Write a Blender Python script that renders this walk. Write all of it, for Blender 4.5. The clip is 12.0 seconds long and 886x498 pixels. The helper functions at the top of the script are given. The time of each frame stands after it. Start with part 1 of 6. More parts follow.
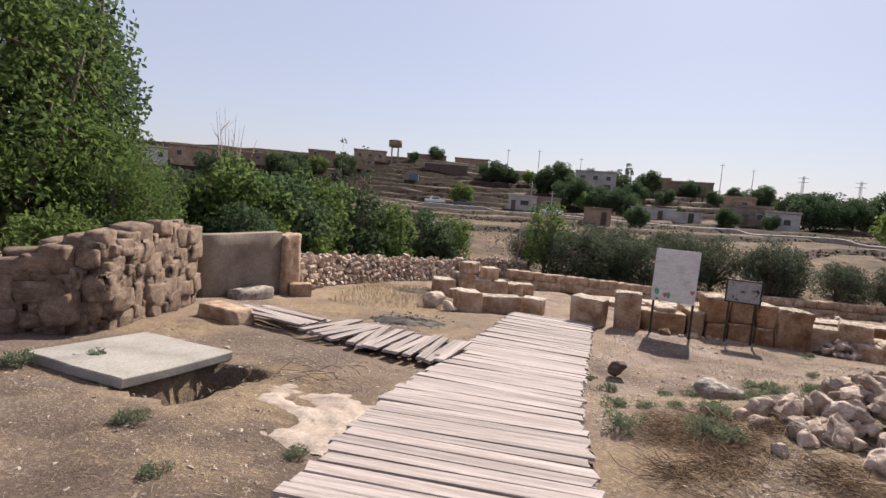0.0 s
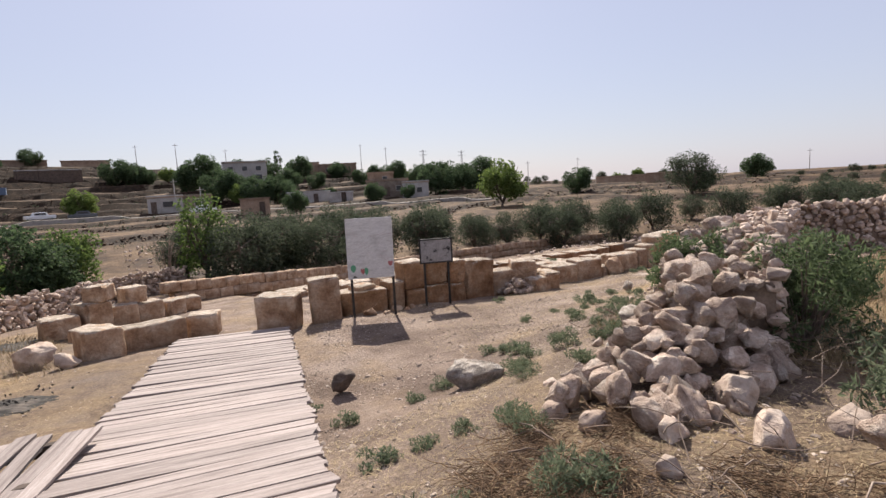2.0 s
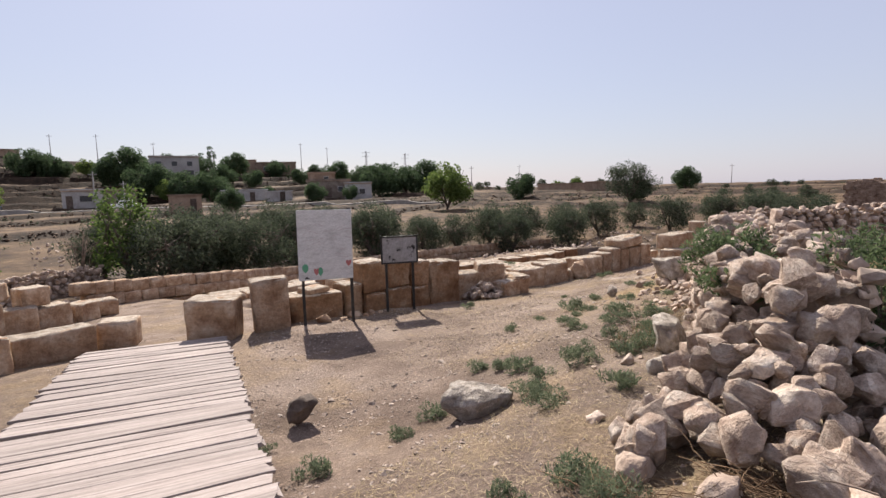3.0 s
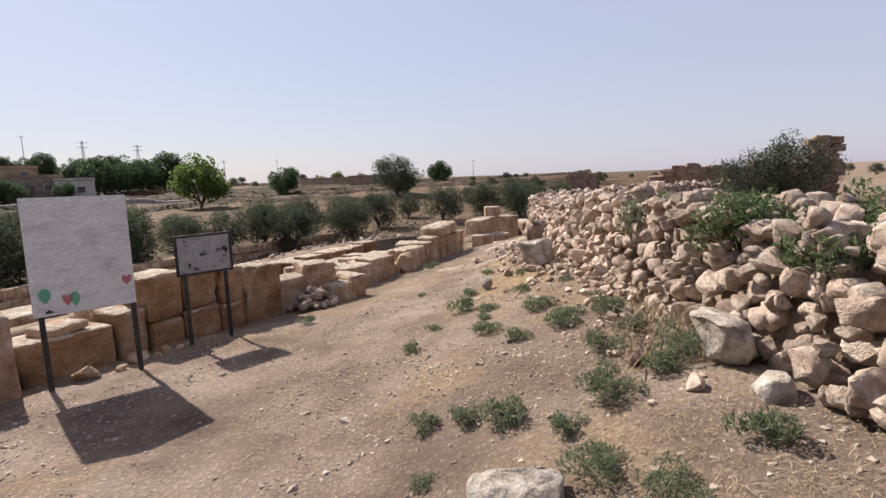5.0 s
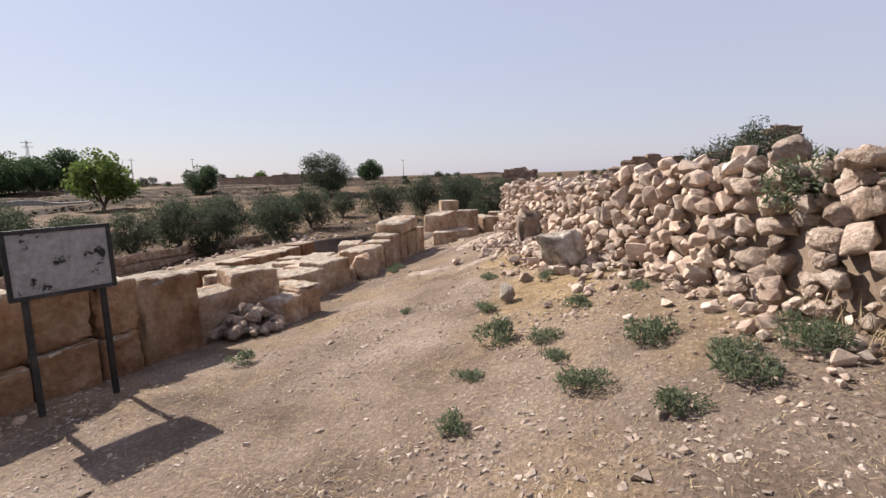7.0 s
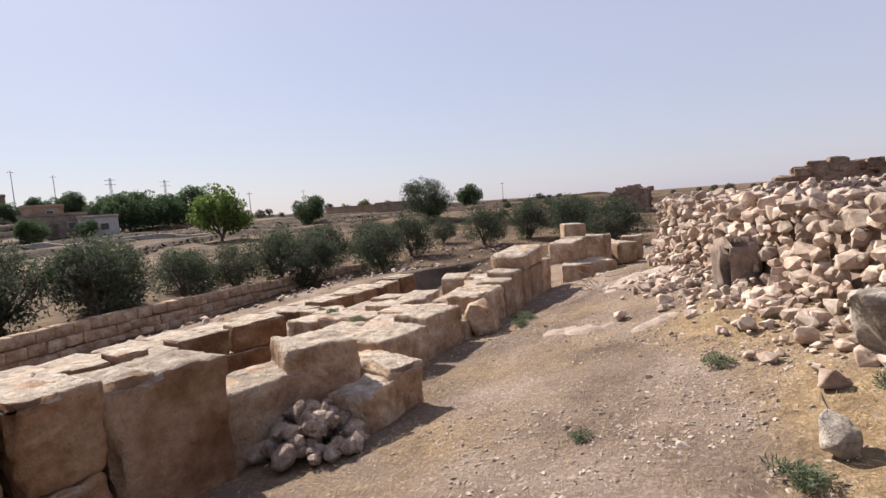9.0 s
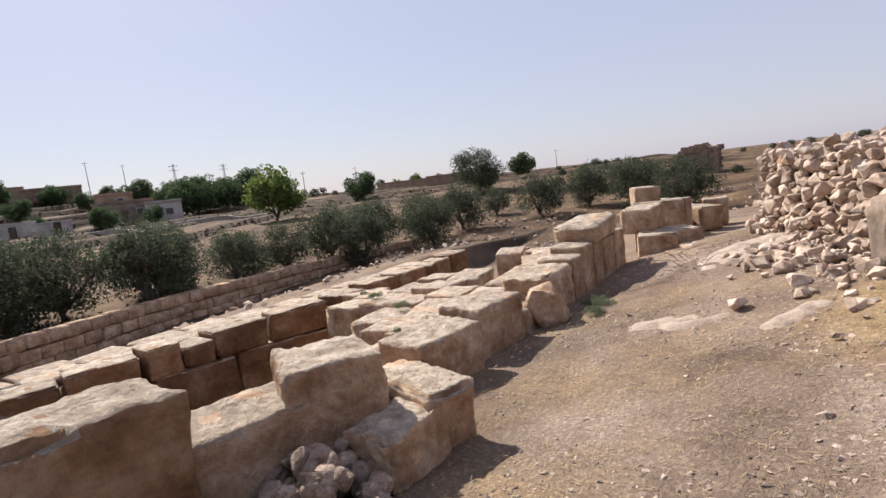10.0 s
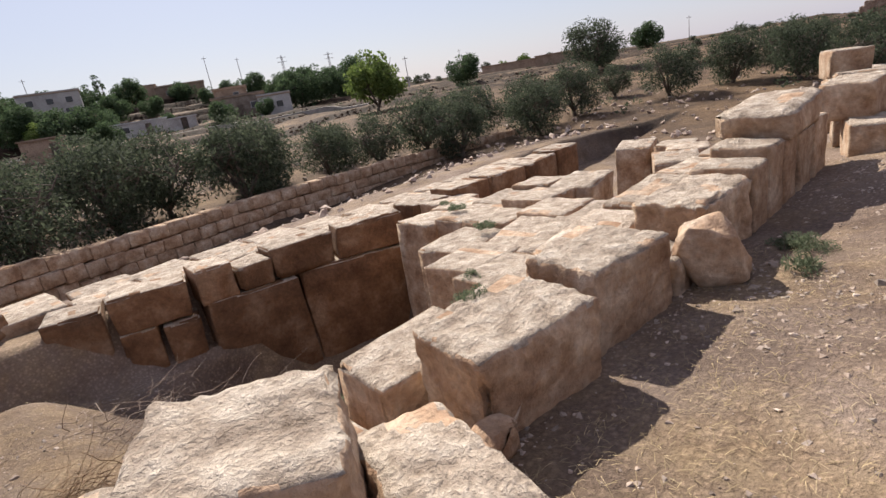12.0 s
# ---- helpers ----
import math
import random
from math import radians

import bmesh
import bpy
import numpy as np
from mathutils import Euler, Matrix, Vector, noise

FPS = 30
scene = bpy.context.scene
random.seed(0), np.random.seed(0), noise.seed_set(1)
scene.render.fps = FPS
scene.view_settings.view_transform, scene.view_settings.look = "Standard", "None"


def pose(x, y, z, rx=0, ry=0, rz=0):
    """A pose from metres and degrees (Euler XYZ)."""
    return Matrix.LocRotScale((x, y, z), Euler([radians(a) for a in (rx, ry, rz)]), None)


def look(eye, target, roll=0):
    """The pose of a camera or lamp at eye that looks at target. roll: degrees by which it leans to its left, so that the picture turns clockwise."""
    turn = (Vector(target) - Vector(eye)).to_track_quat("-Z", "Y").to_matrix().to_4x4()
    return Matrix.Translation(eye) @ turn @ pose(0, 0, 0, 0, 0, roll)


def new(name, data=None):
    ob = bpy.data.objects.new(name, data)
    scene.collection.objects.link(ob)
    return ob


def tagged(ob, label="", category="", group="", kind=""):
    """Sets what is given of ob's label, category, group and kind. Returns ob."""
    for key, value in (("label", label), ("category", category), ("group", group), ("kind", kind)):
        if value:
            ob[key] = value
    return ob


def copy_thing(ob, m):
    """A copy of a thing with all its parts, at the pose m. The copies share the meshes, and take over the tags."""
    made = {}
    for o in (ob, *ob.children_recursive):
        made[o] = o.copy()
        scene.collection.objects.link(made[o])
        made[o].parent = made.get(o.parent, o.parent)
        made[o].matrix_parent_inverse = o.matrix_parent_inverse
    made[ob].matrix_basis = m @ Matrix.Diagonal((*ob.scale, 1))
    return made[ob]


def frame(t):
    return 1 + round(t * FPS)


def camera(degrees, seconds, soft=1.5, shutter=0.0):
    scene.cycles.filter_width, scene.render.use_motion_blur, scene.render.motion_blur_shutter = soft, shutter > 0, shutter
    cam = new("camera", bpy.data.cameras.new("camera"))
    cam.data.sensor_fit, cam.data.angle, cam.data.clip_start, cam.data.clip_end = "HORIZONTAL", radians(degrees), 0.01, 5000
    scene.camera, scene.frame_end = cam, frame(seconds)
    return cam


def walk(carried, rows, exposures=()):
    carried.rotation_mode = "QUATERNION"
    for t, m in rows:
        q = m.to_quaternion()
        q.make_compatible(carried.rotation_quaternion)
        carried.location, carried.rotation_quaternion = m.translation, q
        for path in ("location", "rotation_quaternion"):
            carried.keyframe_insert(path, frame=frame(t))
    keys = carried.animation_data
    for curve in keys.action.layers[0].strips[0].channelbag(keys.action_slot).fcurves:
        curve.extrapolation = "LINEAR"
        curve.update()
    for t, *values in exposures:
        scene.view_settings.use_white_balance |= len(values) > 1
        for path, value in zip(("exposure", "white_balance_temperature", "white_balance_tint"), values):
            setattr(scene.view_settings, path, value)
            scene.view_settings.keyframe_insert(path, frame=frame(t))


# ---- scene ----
cam = camera(81.3, 12.0)
PATH = [
    (0, (2.117, -3.382, 2.932), (2.144, -1.393, 2.723), 4.4),
    (0.5, (2.324, -2.706, 2.92), (3.252, -0.948, 2.703), 5.6),
    (1, (2.498, -2.059, 2.766), (3.47, -0.326, 2.533), 1.7),
    (1.5, (2.644, -1.484, 2.652), (3.87, 0.087, 2.478), 0.4),
    (2, (2.644, -0.774, 2.574), (3.836, 0.815, 2.342), -3.2),
    (2.5, (2.72, -0.123, 2.443), (3.94, 1.434, 2.147), -2.6),
    (2.7, (2.831, 0.114, 2.4), (4.116, 1.624, 2.143), -2.0),
    (4.3, (3.522, 2.236, 2.198), (5.159, 3.344, 1.895), -3.1),
    (4.5, (3.601, 2.449, 2.163), (5.335, 3.416, 1.927), -3.3),
    (5, (3.904, 2.938, 2.104), (5.764, 3.623, 1.833), -2.3),
    (5.5, (4.388, 3.423, 2.066), (6.25, 4.092, 1.769), -2.4),
    (6, (4.789, 3.828, 1.977), (6.712, 4.289, 1.679), -2.2),
    (6.5, (5.374, 4.149, 1.843), (7.306, 4.583, 1.562), -2.7),
    (7, (5.942, 4.511, 1.767), (7.878, 4.932, 1.488), -2.4),
    (7.2, (6.238, 4.612, 1.743), (8.192, 4.929, 1.455), -2.1),
    (8.8, (8.291, 5.614, 1.714), (10.233, 6.077, 1.601), -2.8),
    (9, (8.562, 5.758, 1.709), (10.396, 6.54, 1.544), -4.4),
    (9.5, (9.14, 5.973, 1.7), (10.986, 6.727, 1.541), -4.9),
    (10, (9.823, 6.298, 1.623), (11.553, 7.27, 1.373), -7.0),
    (10.5, (10.242, 6.584, 1.587), (11.693, 7.849, 1.047), -8.9),
    (11, (10.806, 6.813, 1.578), (12.171, 8.109, 0.903), -10.8),
    (11.5, (11.358, 6.995, 1.592), (12.71, 8.288, 0.884), -12.8),
    (12, (11.87, 7.313, 1.478), (13.264, 8.613, 0.873), -9.6),
]
walk(cam, [(t, look(eye, target, roll)) for t, eye, target, roll in PATH])

# ---- sun and sky ----
SUN_AZ, SUN_EL = radians(27), radians(40)
world = bpy.data.worlds.new("hazy_sky")
scene.world = world
world.use_nodes = True
wn = world.node_tree.nodes
sky = wn.new("ShaderNodeTexSky")
sky.sky_type = "NISHITA"
sky.sun_disc = False
sky.sun_elevation, sky.sun_rotation = SUN_EL, SUN_AZ
sky.air_density, sky.dust_density, sky.ozone_density = 1.3, 0.6, 3.0
sky.altitude = 0
haze = wn.new("ShaderNodeMix")
haze.data_type = "RGBA"
haze.inputs["Factor"].default_value = 0.62
haze.inputs["B"].default_value = (7.35, 7.3, 9.4, 1)
world.node_tree.links.new(sky.outputs[0], haze.inputs["A"])
world.node_tree.links.new(haze.outputs["Result"], wn["Background"].inputs[0])
wn["Background"].inputs[1].default_value = 0.051

sun_data = bpy.data.lights.new("sun", "SUN")
sun_data.energy, sun_data.angle, sun_data.color = 5.0, radians(0.6), (1.0, 0.93, 0.84)
sun = new("sun", sun_data)
sun.matrix_world = look((0, 0, 0), (-math.sin(SUN_AZ) * math.cos(SUN_EL), -math.cos(SUN_AZ) * math.cos(SUN_EL), -math.sin(SUN_EL)))
scene.view_settings.exposure = 0.88


# ---- materials ----
def rough_material(name, cols, scale=1.5, fine=30.0, bump=0.5, rough=0.9, vary="object", spread=0.25, dist=0.02, ramp=(0.3, 0.5, 0.7), stretch=None):
    """Matt mineral, wood or soil: a large and a small grain, a relief, and a spread of brightness from piece to piece."""
    m = bpy.data.materials.new(name)
    m.use_nodes = True
    n, l = m.node_tree.nodes, m.node_tree.links
    bsdf = n["Principled BSDF"]
    bsdf.inputs["Roughness"].default_value = rough
    bsdf.inputs["Specular IOR Level"].default_value = 0.25
    co = n.new("ShaderNodeTexCoord")
    vec = co.outputs["Object"]
    if vary == "object":
        info = n.new("ShaderNodeObjectInfo")
        add = n.new("ShaderNodeVectorMath")
        add.operation = "MULTIPLY_ADD"
        l.new(info.outputs["Random"], add.inputs[0])
        add.inputs[1].default_value = (37, 53, 71)
        l.new(vec, add.inputs[2])
        vec = add.outputs[0]
        rnd = info.outputs["Random"]
    elif vary == "island":
        rnd = n.new("ShaderNodeNewGeometry").outputs["Random Per Island"]
    else:
        rnd = None
    if stretch:
        mp = n.new("ShaderNodeMapping")
        mp.inputs["Scale"].default_value = stretch
        l.new(vec, mp.inputs[0])
        vec = mp.outputs[0]
    big = n.new("ShaderNodeTexNoise")
    big.inputs["Scale"].default_value, big.inputs["Detail"].default_value, big.inputs["Roughness"].default_value = scale, 6, 0.62
    l.new(vec, big.inputs["Vector"])
    cr = n.new("ShaderNodeValToRGB")
    for i, (c, p) in enumerate(zip(cols, ramp)):
        e = cr.color_ramp.elements[i] if i < 2 else cr.color_ramp.elements.new(p)
        e.position, e.color = p, (*c, 1)
    l.new(big.outputs["Fac"], cr.inputs[0])
    sm = n.new("ShaderNodeTexNoise")
    sm.inputs["Scale"].default_value, sm.inputs["Detail"].default_value, sm.inputs["Roughness"].default_value = fine, 5, 0.7
    l.new(vec, sm.inputs["Vector"])
    mr = n.new("ShaderNodeMapRange")
    mr.inputs["From Min"].default_value, mr.inputs["From Max"].default_value = 0.3, 0.7
    mr.inputs["To Min"].default_value, mr.inputs["To Max"].default_value = 0.72, 1.22
    l.new(sm.outputs["Fac"], mr.inputs["Value"])
    mul = n.new("ShaderNodeVectorMath")
    mul.operation = "SCALE"
    l.new(cr.outputs[0], mul.inputs[0])
    l.new(mr.outputs[0], mul.inputs["Scale"])
    out = mul.outputs[0]
    if rnd:
        m2 = n.new("ShaderNodeMapRange")
        m2.inputs["To Min"].default_value, m2.inputs["To Max"].default_value = 1 - spread, 1 + spread
        l.new(rnd, m2.inputs["Value"])
        mul2 = n.new("ShaderNodeVectorMath")
        mul2.operation = "SCALE"
        l.new(out, mul2.inputs[0])
        l.new(m2.outputs[0], mul2.inputs["Scale"])
        out = mul2.outputs[0]
    l.new(out, bsdf.inputs["Base Color"])
    if bump:
        hs = n.new("ShaderNodeMath")
        hs.operation = "MULTIPLY_ADD"
        hs.inputs[1].default_value = 0.45
        l.new(sm.outputs["Fac"], hs.inputs[0])
        l.new(big.outputs["Fac"], hs.inputs[2])
        bp = n.new("ShaderNodeBump")
        bp.inputs["Strength"].default_value, bp.inputs["Distance"].default_value = bump, dist
        l.new(hs.outputs[0], bp.inputs["Height"])
        l.new(bp.outputs[0], bsdf.inputs["Normal"])
    return m


def leaf_material(name, dark, light, rough=0.75):
    m = bpy.data.materials.new(name)
    m.use_nodes = True
    n, l = m.node_tree.nodes, m.node_tree.links
    bsdf = n["Principled BSDF"]
    bsdf.inputs["Roughness"].default_value = rough
    bsdf.inputs["Specular IOR Level"].default_value = 0.12
    geo = n.new("ShaderNodeNewGeometry")
    mix = n.new("ShaderNodeMix")
    mix.data_type = "RGBA"
    mix.inputs["A"].default_value, mix.inputs["B"].default_value = (*dark, 1), (*light, 1)
    l.new(geo.outputs["Random Per Island"], mix.inputs["Factor"])
    l.new(mix.outputs["Result"], bsdf.inputs["Base Color"])
    tr = n.new("ShaderNodeBsdfTranslucent")
    l.new(mix.outputs["Result"], tr.inputs["Color"])
    ms = n.new("ShaderNodeMixShader")
    ms.inputs[0].default_value = 0.45
    l.new(bsdf.outputs[0], ms.inputs[1])
    l.new(tr.outputs[0], ms.inputs[2])
    l.new(ms.outputs[0], n["Material Output"].inputs["Surface"])
    return m


def plain(name, col, rough=0.6, metal=0.0):
    m = bpy.data.materials.new(name)
    m.use_nodes = True
    b = m.node_tree.nodes["Principled BSDF"]
    b.inputs["Base Color"].default_value = (*col, 1)
    b.inputs["Roughness"].default_value, b.inputs["Metallic"].default_value = rough, metal
    return m


def ground_material():
    """Trodden soil with gravel, straw-coloured dry grass in patches and darker turned earth."""
    m = bpy.data.materials.new("dry_earth")
    m.use_nodes = True
    n, l = m.node_tree.nodes, m.node_tree.links
    bsdf = n["Principled BSDF"]
    bsdf.inputs["Roughness"].default_value = 0.95
    bsdf.inputs["Specular IOR Level"].default_value = 0.15
    co = n.new("ShaderNodeTexCoord").outputs["Object"]

    def noise_tex(scale, detail=6, rough=0.6):
        t = n.new("ShaderNodeTexNoise")
        t.inputs["Scale"].default_value, t.inputs["Detail"].default_value, t.inputs["Roughness"].default_value = scale, detail, rough
        l.new(co, t.inputs["Vector"])
        return t.outputs["Fac"]

    def ramp_of(fac, stops):
        r = n.new("ShaderNodeValToRGB")
        for i, (p, c) in enumerate(stops):
            e = r.color_ramp.elements[i] if i < 2 else r.color_ramp.elements.new(p)
            e.position, e.color = p, (*c, 1)
        l.new(fac, r.inputs[0])
        return r.outputs[0]

    def mixed(f, a, b):
        x = n.new("ShaderNodeMix")
        x.data_type = "RGBA"
        l.new(f, x.inputs["Factor"])
        l.new(a, x.inputs["A"])
        l.new(b, x.inputs["B"])
        return x.outputs["Result"]

    soil = ramp_of(noise_tex(0.9, 8, 0.65), [(0.3, (0.098, 0.067, 0.051)), (0.5, (0.206, 0.151, 0.117)), (0.72, (0.305, 0.238, 0.194))])
    loam = ramp_of(noise_tex(1.3, 8, 0.7), [(0.3, (0.074, 0.052, 0.040)), (0.5, (0.137, 0.100, 0.078)), (0.72, (0.186, 0.145, 0.119))])
    turned = n.new("ShaderNodeAttribute")
    turned.attribute_name = "loam"
    soil = mixed(turned.outputs["Fac"], soil, loam)
    straw = ramp_of(noise_tex(5.0, 6, 0.7), [(0.3, (0.146, 0.094, 0.055)), (0.5, (0.281, 0.196, 0.110)), (0.72, (0.376, 0.279, 0.166))])
    att = n.new("ShaderNodeAttribute")
    att.attribute_name = "straw"
    f = n.new("ShaderNodeMath")
    f.operation = "MULTIPLY_ADD"
    f.use_clamp = True
    l.new(att.outputs["Fac"], f.inputs[0])
    f.inputs[1].default_value = 1.1
    thr = n.new("ShaderNodeMapRange")
    thr.inputs["From Min"].default_value, thr.inputs["From Max"].default_value = 0.42, 0.62
    thr.inputs["To Min"].default_value, thr.inputs["To Max"].default_value = -0.35, 0.35
    l.new(noise_tex(0.6, 6, 0.65), thr.inputs["Value"])
    l.new(thr.outputs[0], f.inputs[2])
    col = mixed(f.outputs[0], soil, straw)
    hill = n.new("ShaderNodeAttribute")
    hill.attribute_name = "hill"
    tread = ramp_of(noise_tex(0.3, 10, 0.78), [(0.36, (0.034, 0.020, 0.012)), (0.5, (0.094, 0.058, 0.033)), (0.66, (0.205, 0.136, 0.078))])
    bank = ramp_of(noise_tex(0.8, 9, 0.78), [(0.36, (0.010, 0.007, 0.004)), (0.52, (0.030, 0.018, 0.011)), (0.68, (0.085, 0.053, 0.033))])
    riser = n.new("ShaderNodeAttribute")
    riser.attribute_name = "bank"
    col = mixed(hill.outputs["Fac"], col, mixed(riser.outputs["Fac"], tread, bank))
    vor = n.new("ShaderNodeTexVoronoi")
    vor.inputs["Scale"].default_value = 22
    l.new(co, vor.inputs["Vector"])
    peb = n.new("ShaderNodeMapRange")
    peb.inputs["From Min"].default_value, peb.inputs["From Max"].default_value = 0.15, 0.5
    peb.inputs["To Min"].default_value, peb.inputs["To Max"].default_value = 1.25, 0.85
    l.new(vor.outputs["Distance"], peb.inputs["Value"])
    fine = noise_tex(60, 4, 0.7)
    fr = n.new("ShaderNodeMapRange")
    fr.inputs["From Min"].default_value, fr.inputs["From Max"].default_value = 0.3, 0.7
    fr.inputs["To Min"].default_value, fr.inputs["To Max"].default_value = 0.7, 1.25
    l.new(fine, fr.inputs["Value"])
    mm = n.new("ShaderNodeMath")
    mm.operation = "MULTIPLY"
    l.new(peb.outputs[0], mm.inputs[0])
    l.new(fr.outputs[0], mm.inputs[1])
    sc = n.new("ShaderNodeVectorMath")
    sc.operation = "SCALE"
    l.new(col, sc.inputs[0])
    l.new(mm.outputs[0], sc.inputs["Scale"])
    l.new(sc.outputs[0], bsdf.inputs["Base Color"])
    h = n.new("ShaderNodeMath")
    h.operation = "MULTIPLY_ADD"
    l.new(mm.outputs[0], h.inputs[0])
    h.inputs[1].default_value = 0.5
    l.new(noise_tex(7, 8, 0.7), h.inputs[2])
    bp = n.new("ShaderNodeBump")
    bp.inputs["Strength"].default_value, bp.inputs["Distance"].default_value = 0.8, 0.03
    l.new(h.outputs[0], bp.inputs["Height"])
    l.new(bp.outputs[0], bsdf.inputs["Normal"])
    return m


EARTH = ground_material()
ASHLAR = rough_material("pinkish_limestone", [(0.215, 0.120, 0.068), (0.375, 0.252, 0.165), (0.540, 0.430, 0.325)], 3.0, 17, 1.0, 0.92, spread=0.14, dist=0.055)
OCHRE = rough_material("ochre_limestone", [(0.140, 0.072, 0.036), (0.262, 0.150, 0.083), (0.390, 0.275, 0.184)], 2.2, 17, 1.0, 0.92, spread=0.12, dist=0.05)
# Reddish chamber stone, darkened: the pit's shade is put into its colour.
PIT_STONE = rough_material("red_shaded_limestone", [(0.095, 0.046, 0.023), (0.190, 0.102, 0.054), (0.330, 0.220, 0.142)], 1.6, 15, 1.0, 0.93, spread=0.2, dist=0.06)
# Pitted crust for block tops; their sunlit brightness is put into the colour.
SUNLIT_CRUST = rough_material("sunlit_pitted_crust", [(0.220, 0.165, 0.122), (0.400, 0.325, 0.255), (0.570, 0.490, 0.405)], 7.0, 34, 1.0, 0.95, spread=0.14, dist=0.07)
HILL_STONE = rough_material("brown_field_stone", [(0.050, 0.031, 0.020), (0.105, 0.067, 0.044), (0.180, 0.122, 0.083)], 4, 18, 0.6, 0.94, vary="island", spread=0.4)
RUBBLE = rough_material("rubble_limestone", [(0.240, 0.165, 0.124), (0.420, 0.322, 0.256), (0.590, 0.505, 0.425)], 2.5, 14, 0.9, 0.94, spread=0.26, dist=0.06)
RUBBLE_JOINED = rough_material("rubble_limestone_far", [(0.240, 0.165, 0.124), (0.410, 0.314, 0.250), (0.570, 0.485, 0.410)], 4, 18, 0.6, 0.94, vary="island", spread=0.32)
WHITE_STONE = rough_material("weathered_white_stone", [(0.150, 0.122, 0.100), (0.350, 0.300, 0.252), (0.560, 0.500, 0.440)], 7, 30, 1.0, 0.94, spread=0.1, dist=0.05)
MASONRY = rough_material("reddish_masonry", [(0.105, 0.066, 0.045), (0.195, 0.135, 0.099), (0.30, 0.226, 0.172)], 2.5, 14, 0.9, 0.94, spread=0.2, dist=0.05)
CRUST = rough_material("pale_mortar_crust", [(0.25, 0.19, 0.15), (0.33, 0.265, 0.215), (0.42, 0.35, 0.29)], 3, 30, 0.8, 0.95, vary=None)
DARK_STONE = rough_material("dark_stone", [(0.10, 0.075, 0.06), (0.16, 0.12, 0.095), (0.24, 0.18, 0.14)], 4, 30, 0.7, 0.9)
GRAVEL = rough_material("gravel", [(0.205, 0.155, 0.122), (0.310, 0.245, 0.200), (0.440, 0.370, 0.310)], 3, 40, 0.3, 0.95, vary="island", spread=0.4)
CORE = rough_material("packed_earth", [(0.14, 0.10, 0.072), (0.22, 0.16, 0.118), (0.28, 0.21, 0.16)], 4, 30, 0.6, 0.95, vary=None)
PLANK = rough_material("bleached_plank", [(0.180, 0.142, 0.127), (0.295, 0.245, 0.223), (0.382, 0.328, 0.301)], 2.0, 22, 0.35, 0.85, spread=0.16, dist=0.008, stretch=(0.7, 14, 14))
BEAM = rough_material("dark_timber", [(0.06, 0.045, 0.035), (0.10, 0.075, 0.06), (0.15, 0.11, 0.09)], 3, 20, 0.4, 0.9)
CONCRETE = rough_material("concrete", [(0.190, 0.172, 0.150), (0.265, 0.240, 0.210), (0.320, 0.292, 0.257)], 1.6, 40, 0.35, 0.9, vary=None, dist=0.008)
PLASTER = rough_material("dirty_plaster", [(0.136, 0.104, 0.080), (0.216, 0.172, 0.136), (0.288, 0.240, 0.196)], 1.3, 20, 0.4, 0.9, vary=None)
ADOBE = rough_material("adobe", [(0.192, 0.128, 0.088), (0.288, 0.208, 0.148), (0.360, 0.272, 0.204)], 0.8, 8, 0.5, 0.95, dist=0.05)
WHITEWASH = rough_material("whitewashed_wall", [(0.336, 0.312, 0.288), (0.440, 0.416, 0.392), (0.512, 0.488, 0.464)], 0.6, 6, 0.2, 0.9)
ROOF_PALE = rough_material("pale_roof", [(0.400, 0.392, 0.384), (0.528, 0.520, 0.512), (0.600, 0.592, 0.584)], 0.5, 5, 0.2, 0.8)
BOARD_WHITE = rough_material("scratched_white_panel", [(0.425, 0.416, 0.408), (0.561, 0.552, 0.544), (0.595, 0.586, 0.578)], 3, 30, 0.1, 0.6, vary=None, stretch=(1, 1, 3))
BOARD_GREY = rough_material("worn_grey_panel", [(0.018, 0.018, 0.018), (0.245, 0.232, 0.232), (0.300, 0.287, 0.287)], 5.5, 18, 0.15, 0.6, vary=None, ramp=(0.395, 0.425, 0.6))
STEEL = rough_material("black_steel", [(0.02, 0.018, 0.018), (0.03, 0.028, 0.027), (0.05, 0.045, 0.04)], 5, 40, 0.1, 0.6)
ASH = rough_material("ash_and_charcoal", [(0.02, 0.019, 0.018), (0.05, 0.045, 0.04), (0.14, 0.115, 0.095)], 3, 25, 0.8, 0.97, vary=None)
BARK = rough_material("bark", [(0.07, 0.05, 0.04), (0.13, 0.10, 0.08), (0.2, 0.16, 0.13)], 4, 25, 0.7, 0.95)
TWIG = rough_material("dead_twigs", [(0.120, 0.085, 0.065), (0.210, 0.155, 0.120), (0.320, 0.255, 0.205)], 3, 20, 0.1, 0.95, vary="island", spread=0.3)
STALK = rough_material("brown_dead_stalks", [(0.085, 0.050, 0.028), (0.150, 0.094, 0.055), (0.235, 0.158, 0.094)], 3, 20, 0.1, 0.95, vary="island", spread=0.35)
STRAW = rough_material("dry_straw", [(0.218, 0.156, 0.088), (0.313, 0.238, 0.136), (0.408, 0.326, 0.211)], 3, 20, 0.0, 0.95, vary="island", spread=0.35)
OLIVE = leaf_material("olive_leaves", (0.030, 0.039, 0.024), (0.100, 0.118, 0.076))
GREEN = leaf_material("green_leaves", (0.042, 0.075, 0.022), (0.155, 0.215, 0.062))
LIME = leaf_material("lime_leaves", (0.068, 0.105, 0.028), (0.180, 0.235, 0.068))
DARKGREEN = leaf_material("dark_green_leaves", (0.034, 0.055, 0.027), (0.098, 0.142, 0.070))
WEED = leaf_material("weed_leaves", (0.072, 0.094, 0.054), (0.195, 0.222, 0.140))
